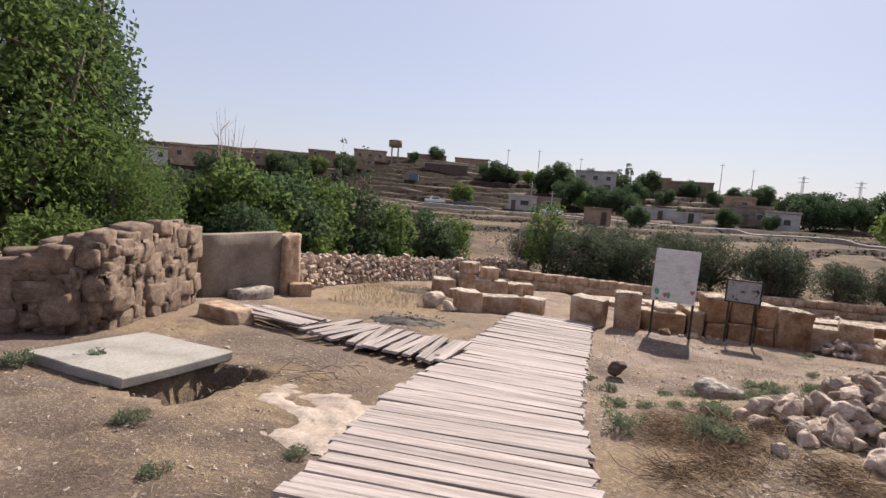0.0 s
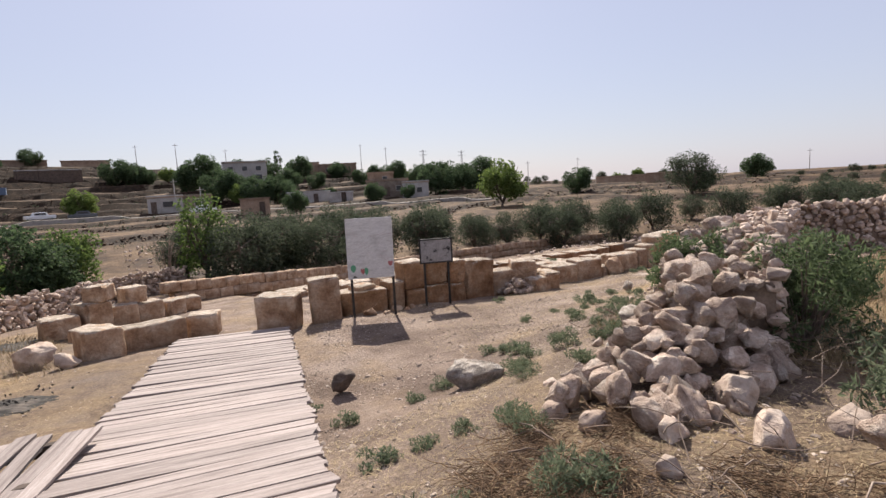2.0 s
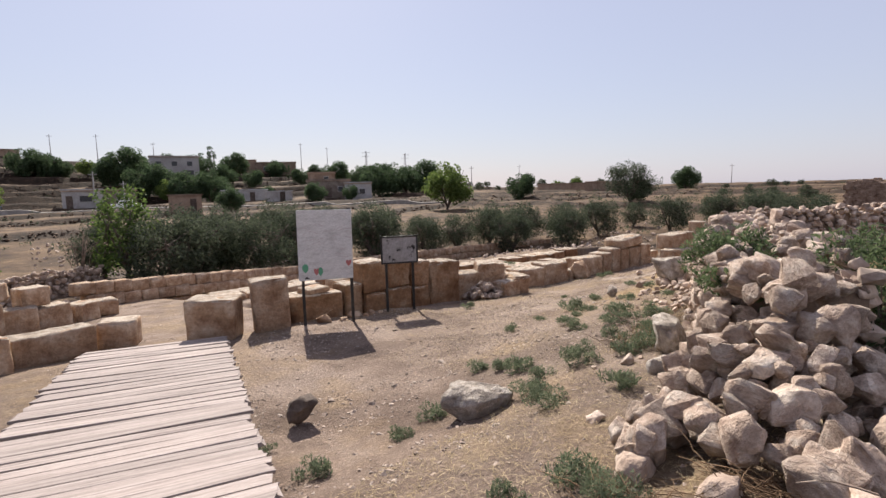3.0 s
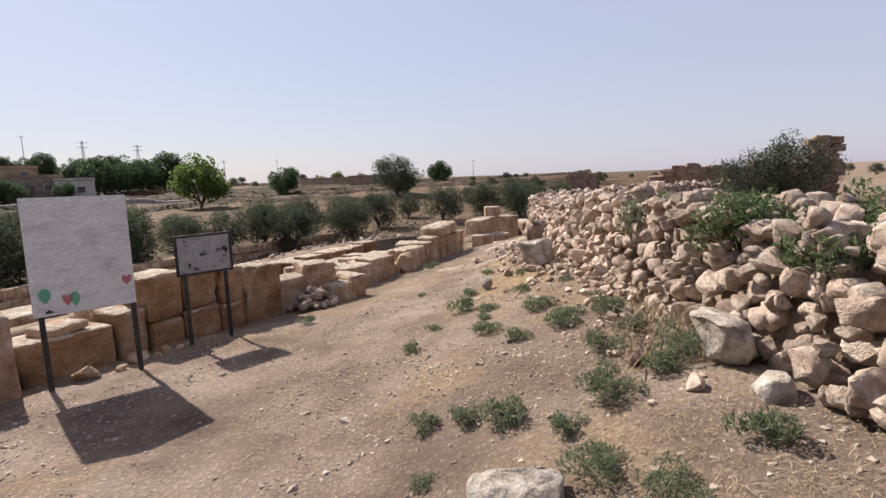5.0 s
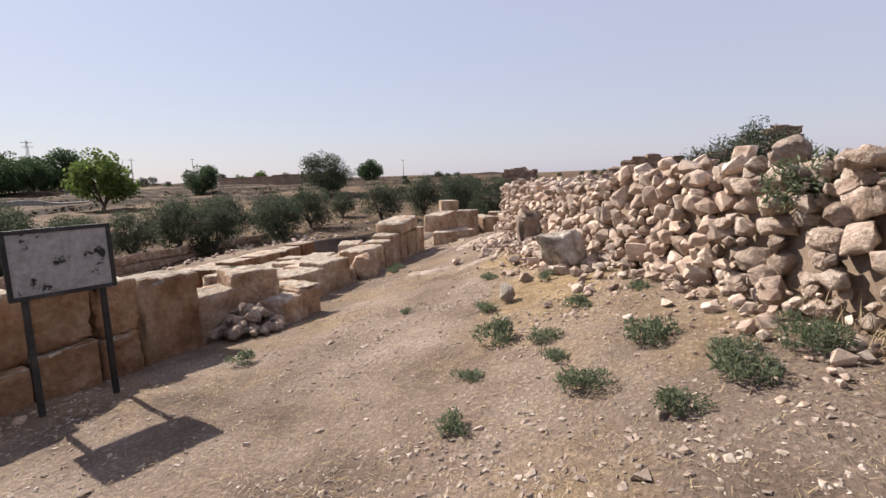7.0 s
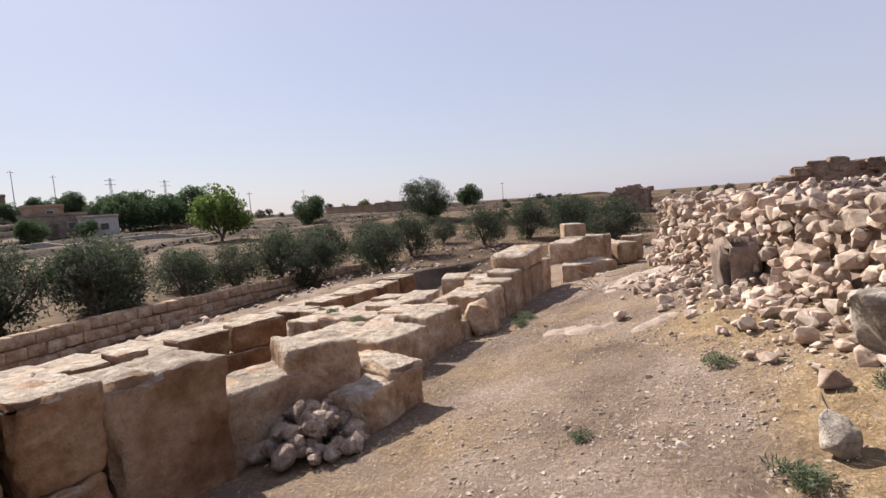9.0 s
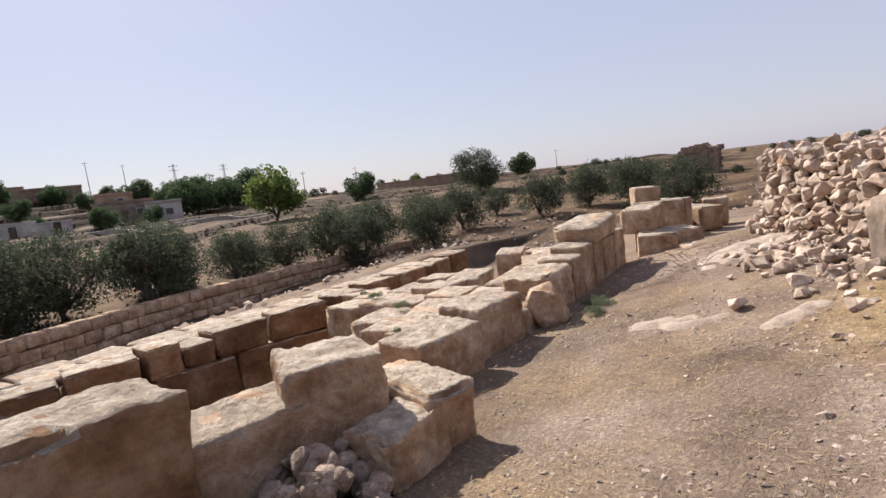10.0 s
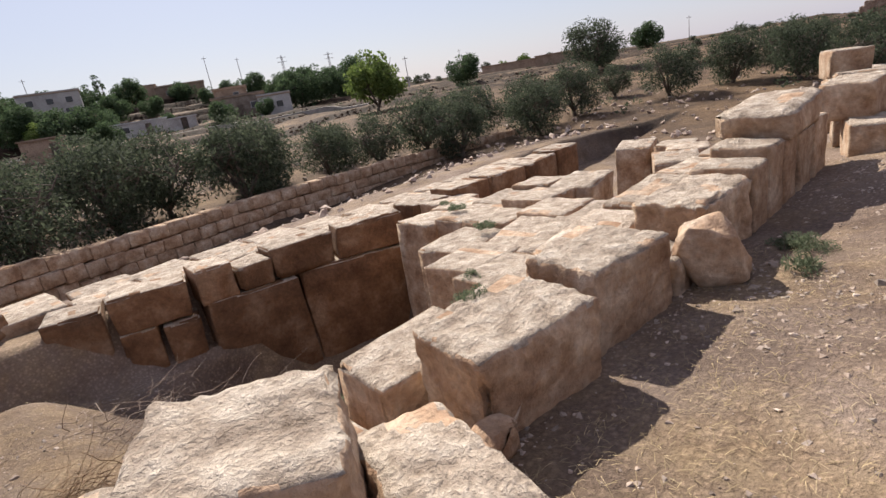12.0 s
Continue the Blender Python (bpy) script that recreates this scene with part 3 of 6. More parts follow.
def dry_wall(name, poly, top, thick, size, seed, label, single=300, lean=0.12, both=False, mat_far=None, core=True, tilt=24, stone=None, squared=False):
    """A wall of piled field stones along poly (its front foot); thick goes to the right of the walk along poly."""
    rng = random.Random(seed)
    wall = thing(name, label, "stone wall", kind="structure")
    L = length_of(poly)
    if core:
        cv, cf = [], []
        n = max(2, int(L / 0.5))
        for i in range(n + 1):
            x, y, dx, dy = along(poly, L * i / n)
            nx, ny = dy, -dx
            t = top(x, y) - size * 0.45
            g = gz(x, y) - 0.3
            o, b = size * 0.35 + lean, thick - size * 0.35
            o0 = size * 0.3
            cv += [(x + nx * o0, y + ny * o0, g), (x + nx * (o + lean), y + ny * (o + lean), t), (x + nx * b, y + ny * b, t), (x + nx * b, y + ny * b, g)]
        for i in range(n):
            a = i * 4
            cf += [(a, a + 4, a + 5, a + 1), (a + 1, a + 5, a + 6, a + 2), (a + 2, a + 6, a + 7, a + 3)]
        cf += [(0, 1, 2, 3), (n * 4 + 3, n * 4 + 2, n * 4 + 1, n * 4)]
        part("wall_core", flat_mesh("wall_core", cv, cf), stone or CORE, wall)
    spots, rear = [], []
    s = 0.0
    while s < L:
        x, y, dx, dy = along(poly, s)
        nx, ny = dy, -dx
        g, t = gz(x, y), top(x, y) + rng.uniform(-0.1, 0.08)
        z = g - 0.02
        while z < t:
            k = size * rng.choice((0.5, 0.65, 0.8, 1.0, 1.0, 1.25, 1.45))
            h = k * rng.uniform(0.6, 0.85)
            f = (z - g) / max(0.2, t - g)
            out = lean * f * 1.5 + rng.uniform(-0.05, 0.06)
            j = rng.uniform(-0.5, 0.5) * size
            spots.append((x + nx * (out + k * 0.3) + dx * j, y + ny * (out + k * 0.3) + dy * j, z + h * 0.45, k * 1.25, k * 0.95, h * 1.25))
            z += h * 0.82
        z = gz(x + nx * thick, y + ny * thick) - 0.02
        while both and z < t:
            k = size * rng.choice((0.65, 0.8, 1.0, 1.25))
            h = k * rng.uniform(0.6, 0.85)
            o = thick - k * 0.3 + rng.uniform(-0.05, 0.05)
            j = rng.uniform(-0.5, 0.5) * size
            rear.append((x + nx * o + dx * j, y + ny * o + dy * j, z + h * 0.45, k * 1.25, k * 0.95, h * 1.25))
            z += h * 0.82
        b = size * 0.9
        while b < thick:
            k = size * rng.choice((0.6, 0.8, 1.0, 1.2))
            spots.append((x + nx * b + rng.uniform(-.1, .1), y + ny * b + rng.uniform(-.1, .1), t - k * 0.15 + rng.uniform(-.05, .08), k * 1.2, k, k * 0.75))
            b += k * 0.85
        s += size * rng.uniform(0.66, 0.88)
    spots += rear
    rest = []
    shapes, arrays = (MASON, MASON_ARR) if squared else (ROCKS, ROCK_ARR)
    for i, (x, y, z, a, b, c) in enumerate(spots):
        m = placed(x, y, z, a, b, c, rng, tilt)
        if squared:
            u = min(range(len(poly)), key=lambda k: (poly[k][0] - x) ** 2 + (poly[k][1] - y) ** 2)
            (p0, p1), (q0, q1) = poly[max(0, u - 1)], poly[max(1, u)]
            m = pose(x, y, z, rng.uniform(-5, 5), rng.uniform(-5, 5), math.degrees(math.atan2(q1 - p1, q0 - p0)) + rng.uniform(-9, 9)) @ Matrix.Diagonal((a, b, c * 1.02, 1))
        if i < single:
            ob = part("stone", shapes[rng.randrange(len(shapes))], None, wall, m=m)
            if stone and not squared:
                ob.material_slots[0].link = "OBJECT"
                ob.material_slots[0].material = stone
        else:
            rest.append((rng.randrange(len(shapes)), m))
    if rest:
        tagged(part("stones", join_many("stones", arrays, rest), mat_far or RUBBLE_JOINED, wall), kind="stuff")
    return wall


def boulder(x, y, w, d, h, seed, material, label, sink=0.06, turn=0.0, tilt=0, name="boulder", z=None, group=""):
    bm = rock_bm(seed, 22, 1, 0.05)
    bmesh.ops.subdivide_edges(bm, edges=bm.edges[:], cuts=2, use_grid_fill=True)
    off = Vector((seed, seed * 2.1, seed * 0.7))
    for v in bm.verts:
        v.co = Vector((v.co.x * w / 0.85, v.co.y * d / 0.85, v.co.z * h / 0.85))
        v.co += noise.noise_vector(v.co * 4 + off) * 0.05 * max(w, d) + noise.noise_vector(v.co * 13 + off) * 0.02
    for f in bm.faces:
        f.smooth = True
    base = gz(x, y) if z is None else z
    ob = part(name, bm, material, m=pose(x, y, base + h * 0.5 - sink, tilt, 0, turn))
    return tagged(ob, label, "stone", group)


def lighten_top(data, seed, h):
    """Gives the upper side of a block its weathered, pitted crust, painted sunlit-pale, with a ragged border."""
    data.materials.append(SUNLIT_CRUST)
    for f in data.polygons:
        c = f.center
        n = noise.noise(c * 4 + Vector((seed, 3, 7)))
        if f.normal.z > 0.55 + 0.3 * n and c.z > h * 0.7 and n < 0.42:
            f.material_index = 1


def block(x, y, w, d, h, seed, material, turn=0.0, z=None, tilt=0.0, roll=0.0, parent=None, label="", name="stone_block", rough=0.03, soft=0.035, group=""):
    """A block at a plan point; a thing of its own unless it belongs to a wall."""
    base = gz(x, y) - 0.05 if z is None else z
    near = 9.4 < x < 16.8 and 7.5 < y < 9.3
    ob = part(name, block_bm(w, d, h, seed, rough, 19 if near else 8, soft), material, parent, m=pose(x, y, base, tilt, roll, turn))
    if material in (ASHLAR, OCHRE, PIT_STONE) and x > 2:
        lighten_top(ob.data, seed, h)
    if parent is None:
        tagged(ob, label or "weathered pale limestone block lying on dry soil", "stone block", group)
    return ob


# ---- plank walkways ----
def plank_mesh(length, width, seed):
    bm = box_bm(length, width, 0.035, 0.004)
    rng = random.Random(seed)
    for v in bm.verts:
        v.co.y += 0.008 * math.sin(v.co.x * 2 + seed) + (rng.uniform(-0.006, 0.006))
        v.co.x += rng.uniform(-0.035, 0.035) if abs(v.co.x) > length * 0.4 else 0
    return mesh_of(bm, "plank")


def walkway():
    rng = random.Random(5)
    way = thing("plank_walkway", "weathered pale plank walkway running over dry soil", "walkway")
    centre = [(1.3, -5.8), (2.25, -0.6), (2.72, 1.6), (3.3, 3.6), (4.33, 6.8), (5.3, 9.75)]
    wide = lambda y: np.interp(y, [-5, 0, 3.5, 9.4], [1.9, 1.92, 1.95, 2.0])
    variants = {}
    s, total, k = 0.0, length_of(centre), 0
    while s < total:
        x, y, dx, dy = along(centre, s)
        if y > 9.5:
            break
        w = float(wide(y))
        key = (k % 7, round(w, 1))
        if key not in variants:
            variants[key] = plank_mesh(round(w, 1), 0.146, len(variants))
            variants[key].materials.append(PLANK)
        ang = math.degrees(math.atan2(dy, dx)) - 90 + rng.uniform(-0.9, 0.9) - 4 * max(0, min(1, (y - 3) / 4))
        z = max(gz(x, y), gz(x - 0.7, y), gz(x + 0.7, y)) + 0.075 + rng.uniform(-0.004, 0.006)
        m = pose(x + rng.uniform(-0.03, 0.03), y, z, math.degrees(-0.095), rng.uniform(-0.6, 0.6), ang)
        part("plank", variants[key], None, way, m=m)
        s += 0.16 + rng.uniform(-0.004, 0.01)
        k += 1
    for off in (-0.72, 0.72):
        pts = [(x + off, y, gz(x + off, y) + 0.02) for x, y in centre[:-1]] + [(5.15 + off, 9.3, gz(5.2 + off, 9.3) + 0.02)]
        for a, b in zip(pts, pts[1:]):
            va, vb = Vector(a), Vector(b)
            bm = box_bm(0.09, (vb - va).length, 0.09, 0.005, -0.045)
            ob = part("beam", bm, BEAM, way)
            ob.matrix_world = Matrix.Translation((va + vb) / 2) @ (vb - va).to_track_quat("Y", "Z").to_matrix().to_4x4()


def side_walkway():
    rng = random.Random(8)
    way = thing("broken_plank_walkway", "narrow sagging plank walkway with displaced grey boards", "walkway")
    line = [(2.5, 4.12), (1.05, 4.62), (0.35, 5.15)]
    s = 0.0
    mesh_a = plank_mesh(1.15, 0.13, 3)
    mesh_b = plank_mesh(1.5, 0.14, 4)
    for q in (mesh_a, mesh_b):
        q.materials.append(PLANK)
    while s < length_of(line):
        x, y, dx, dy = along(line, s)
        ang = math.degrees(math.atan2(dy, dx)) - 90 + rng.uniform(-6, 6)
        part("plank", mesh_a, None, way, m=pose(x, y, gz(x, y) + 0.15 + rng.uniform(-0.02, 0.02), rng.uniform(-2, 2), rng.uniform(-2, 2), ang))
        s += 0.165
    for i in range(5):
        x, y = -0.62 + rng.uniform(-.06, .06) + i * 0.07, 5.25 + i * 0.15
        part("plank", mesh_b, None, way, m=pose(x, y, gz(x, y) + 0.15 + 0.02 * (i % 2), 0, rng.uniform(-3, 2), 155 + rng.uniform(-7, 7)))
    for off in (-0.36, 0.36):
        bm = box_bm(2.0, 0.08, 0.1, 0.005)
        part("beam", bm, BEAM, way, m=pose(1.5 + off * 0.36, 4.55 + off * 0.93, gz(1.5, 4.55) + 0.03, 0, 2, 160))
    block(-1.45, 5.45, 0.95, 0.42, 0.3, 71, ASHLAR, 152, label="long weathered stone step at the end of a plank walkway", name="stone_step")


walkway()
side_walkway()


# ---- cistern cover ----
def cistern_cover():
    bm = box_bm(1.42, 1.5, 0.11, 0.012)
    bmesh.ops.subdivide_edges(bm, edges=bm.edges[:], cuts=3, use_grid_fill=True)
    for v in bm.verts:
        v.co += noise.noise_vector(v.co * 4) * 0.012
    ob = part("cistern_cover", bm, CONCRETE, m=pose(-1.2, 2.34, gz(-1.2, 2.34) + 0.0, -5, 1, -20))
    tagged(ob, "grey concrete slab half covering an open shaft in the ground", "slab")
    x, y = 0.7, 1.42
    bm = bmesh.new()
    bmesh.ops.create_grid(bm, x_segments=44, y_segments=44, size=0.5)
    for v in bm.verts:
        v.co = Vector((v.co.x * 1.5, v.co.y * 1.9, 0))
    for v in bm.verts:
        wx, wy = x + 0.35 + v.co.x, y - 0.1 + v.co.y
        fade = 1 - min(1, (abs(v.co.x) / 0.75) ** 3 + (abs(v.co.y) / 0.95) ** 3)
        v.co.z = gz(wx, wy) - gz(x, y) + 0.06 * fade - 0.075 + noise.noise(Vector((wx * 2.6, wy * 2.6, 1))) * 0.05 + noise.noise(Vector((wx * 8, wy * 8, 1))) * 0.02
    ob = part("pale_crust", bm, CRUST, m=Matrix.Translation((x + 0.35, y - 0.1, gz(x, y) + 0.03)))
    tagged(ob, "pale cracked mortar crust lying on the soil", "crust", kind="structure")


cistern_cover()


# ---- notice boards ----
def notice_board():
    b = thing("notice_board", "large scratched white notice board on two black posts", "notice board", m=pose(0, 0, 0))
    pl, pr = Vector((7.36, 8.755, 0)), Vector((8.17, 8.375, 0))
    d = (pr - pl).normalized()
    turn = math.degrees(math.atan2(d.y, d.x))
    for p in (pl + d * 0.04, pr):
        part("post", box_bm(0.05, 0.05, 2.05 + 0.1, 0.004), STEEL, b, m=pose(p.x, p.y, gz(p.x, p.y) - 0.1, 0, 0, turn))
    c = (pl + pr) / 2 + Vector((d.y, -d.x, 0)) * 0.03
    bm = box_bm(0.95, 0.025, 1.24, 0.003)
    part("panel", bm, BOARD_WHITE, b, m=pose(c.x, c.y, 0.83, 0, 0.6, turn))
    back = (pl + pr) / 2 - Vector((d.y, -d.x, 0)) * 0.0
    bm = box_bm(0.92, 0.03, 0.03, 0.002)
    part("rail", bm, STEEL, b, m=pose(back.x, back.y, 0.9, 0, 0.6, turn))
    base = pose(c.x, c.y, 0.83, 0, 0.6, turn)

    def painted(name, x, z, pts, mat):
        vs = [(x + px, -0.0165, z + pz) for px, pz in pts]
        part(name, flat_mesh(name, vs, [tuple(range(len(vs)))]), mat, b, m=base)

    heart = [(0, -0.07), (0.05, -0.02), (0.07, 0.03), (0.045, 0.06), (0.015, 0.055), (0, 0.03), (-0.015, 0.055), (-0.045, 0.06), (-0.07, 0.03), (-0.05, -0.02)]
    drop = [(0, -0.09), (0.05, -0.03), (0.055, 0.03), (0.02, 0.075), (-0.03, 0.07), (-0.055, 0.02), (-0.045, -0.04)]
    painted("green_heart", -0.36, 0.22, [(-px, pz) for px, pz in drop][::-1], PAINT_GREEN)
    painted("red_heart", -0.17, 0.15, [(px * 0.7, pz) for px, pz in heart], PAINT_RED)
    painted("green_heart", -0.10, 0.15, [(px * 0.75, pz) for px, pz in drop], PAINT_GREEN)
    painted("red_heart", 0.40, 0.28, [(px * 0.75, pz * 0.9) for px, pz in heart], PAINT_RED)
    painted("ink_mark", -0.33, 0.04, [(-0.05, -0.012), (0.05, -0.008), (0.03, 0.0), (-0.01, 0.03), (-0.04, 0.004)], STEEL)
    rng = random.Random(4)
    for _ in range(34):
        x, z = rng.uniform(-0.4, 0.42), rng.choice((rng.uniform(0.78, 0.98), rng.uniform(0.5, 0.95), rng.uniform(0.32, 0.55)))
        w, a = rng.uniform(0.02, 0.09), rng.uniform(-0.35, 0.45)
        painted("scrawl", x, z, [(-w, -w * a - 0.003), (w, w * a - 0.003), (w, w * a + 0.003), (-w, -w * a + 0.003)], PAINT_INK)


def small_board():
    b = thing("small_notice_board", "small worn grey board in a black steel frame on two posts", "notice board")
    pl, pr = Vector((9.1, 8.55, 0)), Vector((9.58, 8.31, 0))
    d = (pr - pl).normalized()
    turn = math.degrees(math.atan2(d.y, d.x))
    n = Vector((d.y, -d.x, 0))
    for p in (pl, pr):
        part("post", box_bm(0.045, 0.045, 1.45, 0.004), STEEL, b, m=pose(p.x, p.y, gz(p.x, p.y) - 0.1, 0, 0, turn))
    c = (pl + pr) / 2 + n * 0.03
    base = pose(c.x, c.y, 0.96, 0, 0, turn)
    part("panel", box_bm(0.7, 0.012, 0.52, 0.002), BOARD_GREY, b, m=base)
    for x, z, w, h in ((0, 0.5, 0.74, 0.033), (0, -0.015, 0.74, 0.033), (-0.355, 0, 0.033, 0.52), (0.355, 0, 0.033, 0.52)):
        bm = box_bm(w, 0.035, h, 0.003, z)
        for v in bm.verts:
            v.co.x += x
        part("frame", bm, STEEL, b, m=base)


notice_board()
small_board()

# ---- dressed stone wall beside the boards, with its fallen blocks ----
main_wall = thing("ashlar_wall", "row of large ochre limestone blocks standing beside a dirt path", "stone wall", kind="structure")


def wall_run(rows, material, parent, y_of, depth=0.6, seed=100):
    """Blocks of a wall: x from, x to, foot, top (heights), in the line y_of(x)."""
    for i, (x0, x1, z0, z1) in enumerate(rows):
        xm = (x0 + x1) / 2
        turn = math.degrees(math.atan2(y_of(x1) - y_of(x0), x1 - x0))
        block(xm, y_of(xm) + depth / 2, x1 - x0 - 0.012, depth, z1 - z0, seed + i, material, turn, z=z0, parent=parent, name="block", rough=0.05 if abs(xm - 10.965) < 0.01 else 0.03, soft=0.06 if abs(xm - 10.965) < 0.01 else 0.034)


front_y = lambda x: float(np.interp(x, [7.2, 9.0, 11.4, 13.48, 14.38, 14.5, 15.4, 15.9, 16.95, 19.5, 24], [9.3, 9.0, 8.75, 8.66, 8.46, 8.58, 8.43, 8.4, 8.24, 7.95, 7.9]))
wall_run([(7.42, 8.48, -0.25, 0.44), (8.52, 8.9, -0.25, 0.55), (8.93, 9.43, -0.3, 0.3), (8.91, 9.44, 0.31, 0.96), (9.45, 10.05, -0.3, 0.34), (9.46, 10.04, 0.345, 0.9), (10.07, 10.52, -0.3, 0.3), (10.07, 10.53, 0.305, 0.84),
          (10.53, 11.4, -0.35, 0.77)], OCHRE, main_wall, front_y)
wall_run([(13.48, 14.38, -0.35, 0.25), (14.5, 15.42, -0.35, 0.29), (15.46, 15.9, -0.4, 0.02), (15.94, 16.95, -0.4, 0.3), (16.98, 17.4, -0.4, 0.36), (17.43, 17.84, -0.4, 0.46), (17.87, 18.3, -0.4, 0.42),
          (18.32, 18.9, -0.4, 0.42), (18.92, 19.5, -0.4, 0.46)], ASHLAR, main_wall, front_y, 0.56, 130)
# inner courses behind the front blocks
wall_run([(13.4, 14.3, -2.9, -0.05), (14.35, 15.4, -2.9, -0.1), (15.5, 16.6, -2.9, 0.0), (16.7, 17.7, -1.8, 0.1), (17.8, 18.9, -1.8, 0.1), (19.0, 20.2, -1.8, 0.1), (20.3, 21.5, -1.8, 0.0), (12.4, 13.35, -1.8, -0.3), (11.4, 12.35, -1.8, -0.35)],
         ASHLAR, main_wall, lambda x: front_y(x) + 0.68, 0.6, 150)
wall_run([(7.4, 8.6, -1.2, 0.3), (8.65, 9.9, -1.5, 0.6), (9.95, 11.3, -1.8, 0.5)], ASHLAR, main_wall, lambda x: front_y(x) + 0.63, 0.5, 170)

LOOSE = "fallen ashlar blocks"
block(8.0, 9.45, 0.5, 0.4, 0.12, 39, ASHLAR, 5, z=0.44, label="flat pale stone lying on a low wall block", group=LOOSE)
for i, (x, y, k) in enumerate([(8.45, 8.75, .34), (8.8, 8.72, .26), (9.0, 8.68, .2), (8.62, 8.62, .18), (7.75, 8.72, .36), (8.1, 8.62, .2), (9.3, 8.6, .16), (8.25, 8.78, .16)]):
    boulder(x, y, k, k * .7, k * .6, 700 + i, ASHLAR, "small broken block at the foot of a wall", turn=i * 40, group="rubble at the wall's foot")
block(11.83, 8.98, 0.74, 0.6, 0.74, 31, ASHLAR, -22, z=-0.33, roll=-4, label="pale limestone block leaning beside a taller wall block", group=LOOSE)
block(12.36, 8.74, 0.66, 0.62, 0.56, 32, ASHLAR, -35, z=0.04, label="large pale limestone block lying on top of others", group=LOOSE, rough=0.035)
block(12.45, 8.85, 0.7, 0.6, 0.4, 36, ASHLAR, -28, z=-0.37, label="buried limestone block supporting another block", group=LOOSE)
block(12.33, 8.2, 0.56, 0.42, 0.5, 33, ASHLAR, -6, z=-0.29, label="low limestone block with a pitted top on the path's edge", group=LOOSE, rough=0.04)
block(12.79, 8.32, 0.8, 0.4, 0.62, 34, ASHLAR, 68, z=-0.32, label="tilted limestone block with a worn end", group=LOOSE, rough=0.045)
block(13.06, 8.78, 0.52, 0.46, 0.46, 38, ASHLAR, -40, z=-0.53, label="sunken limestone block between larger blocks", group=LOOSE, rough=0.05)
boulder(15.72, 8.28, 0.36, 0.62, 0.76, 35, ASHLAR, "rounded limestone slab leaning on a wall block", sink=0.17, turn=22, tilt=-16, group=LOOSE)
block(18.45, 8.38, 1.1, 0.75, 0.34, 37, ASHLAR, -6, z=0.42, roll=-5, label="rough boulder-like block lying on the wall's top", group=LOOSE, rough=0.06, soft=0.1)
boulder(13.98, 9.62, 0.75, 0.5, 0.55, 43, WHITE_STONE, "rough grey-pink pitted block wedged behind wall blocks", z=-0.58, turn=-25, group=LOOSE)
boulder(13.5, 9.18, 0.5, 0.4, 0.45, 45, ASHLAR, "broken limestone lump between larger blocks", z=-0.62, turn=30, group=LOOSE)
boulder(13.32, 8.62, 0.5, 0.3, 0.3, 46, ASHLAR, "low broken limestone lump at a block's foot", turn=-20, group=LOOSE)
# heap of blocks where the wall turns
for i, (x, y, w, d, h, z, t) in enumerate([(20.2, 7.5, 0.9, 0.7, 0.55, -0.3, 10), (21.0, 7.2, 0.8, 0.7, 0.5, -0.3, 30), (20.7, 7.8, 0.9, 0.6, 0.5, 0.2, -8), (21.6, 7.8, 0.7, 0.6, 1.0, -0.3, 5), (23.6, 8.1, 0.8, 0.6, 0.85, -0.4, 12), (23.9, 8.15, 0.75, 0.6, 0.5, 0.42, 20),
                                        (23.4, 7.4, 0.6, 0.6, 0.9, -0.3, -10), (24.3, 6.9, 0.8, 0.6, 0.6, -0.3, 40), (25.2, 6.6, 0.7, 0.6, 0.7, -0.3, 0), (19.6, 6.6, 1.2, 0.8, 0.25, -0.2, 25), (24.6, 7.9, 0.8, 0.6, 0.8, -0.3, 0), (26.0, 7.4, 0.9, 0.6, 0.5, -0.3, 20)]):
    block(x, y, w, d, h, 300 + i, ASHLAR, t, z=z, label="squared pinkish limestone block in a tumbled heap", group="heap of squared blocks")
block(19.0, 5.45, 0.3, 0.4, 1.35, 330, OCHRE, 15, z=0.1, label="upright ochre stone pillar at the end of a rubble wall", name="stone_pillar")

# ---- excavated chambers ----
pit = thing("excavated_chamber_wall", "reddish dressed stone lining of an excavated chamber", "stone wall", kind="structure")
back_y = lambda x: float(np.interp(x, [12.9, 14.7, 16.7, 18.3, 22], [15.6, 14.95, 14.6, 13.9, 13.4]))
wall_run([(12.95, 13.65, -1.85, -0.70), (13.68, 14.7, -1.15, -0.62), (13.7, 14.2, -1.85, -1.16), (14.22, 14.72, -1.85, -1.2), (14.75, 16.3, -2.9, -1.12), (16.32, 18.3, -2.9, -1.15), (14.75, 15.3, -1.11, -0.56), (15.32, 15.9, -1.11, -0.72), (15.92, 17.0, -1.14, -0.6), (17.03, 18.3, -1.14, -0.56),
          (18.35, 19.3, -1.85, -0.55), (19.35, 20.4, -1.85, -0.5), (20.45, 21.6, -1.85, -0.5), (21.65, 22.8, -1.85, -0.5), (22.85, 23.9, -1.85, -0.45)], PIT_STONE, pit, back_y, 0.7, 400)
paving = thing("flagstones", "pale worn flagstones along the rim of an excavation", "paving", kind="structure")
rng_ = random.Random(12)
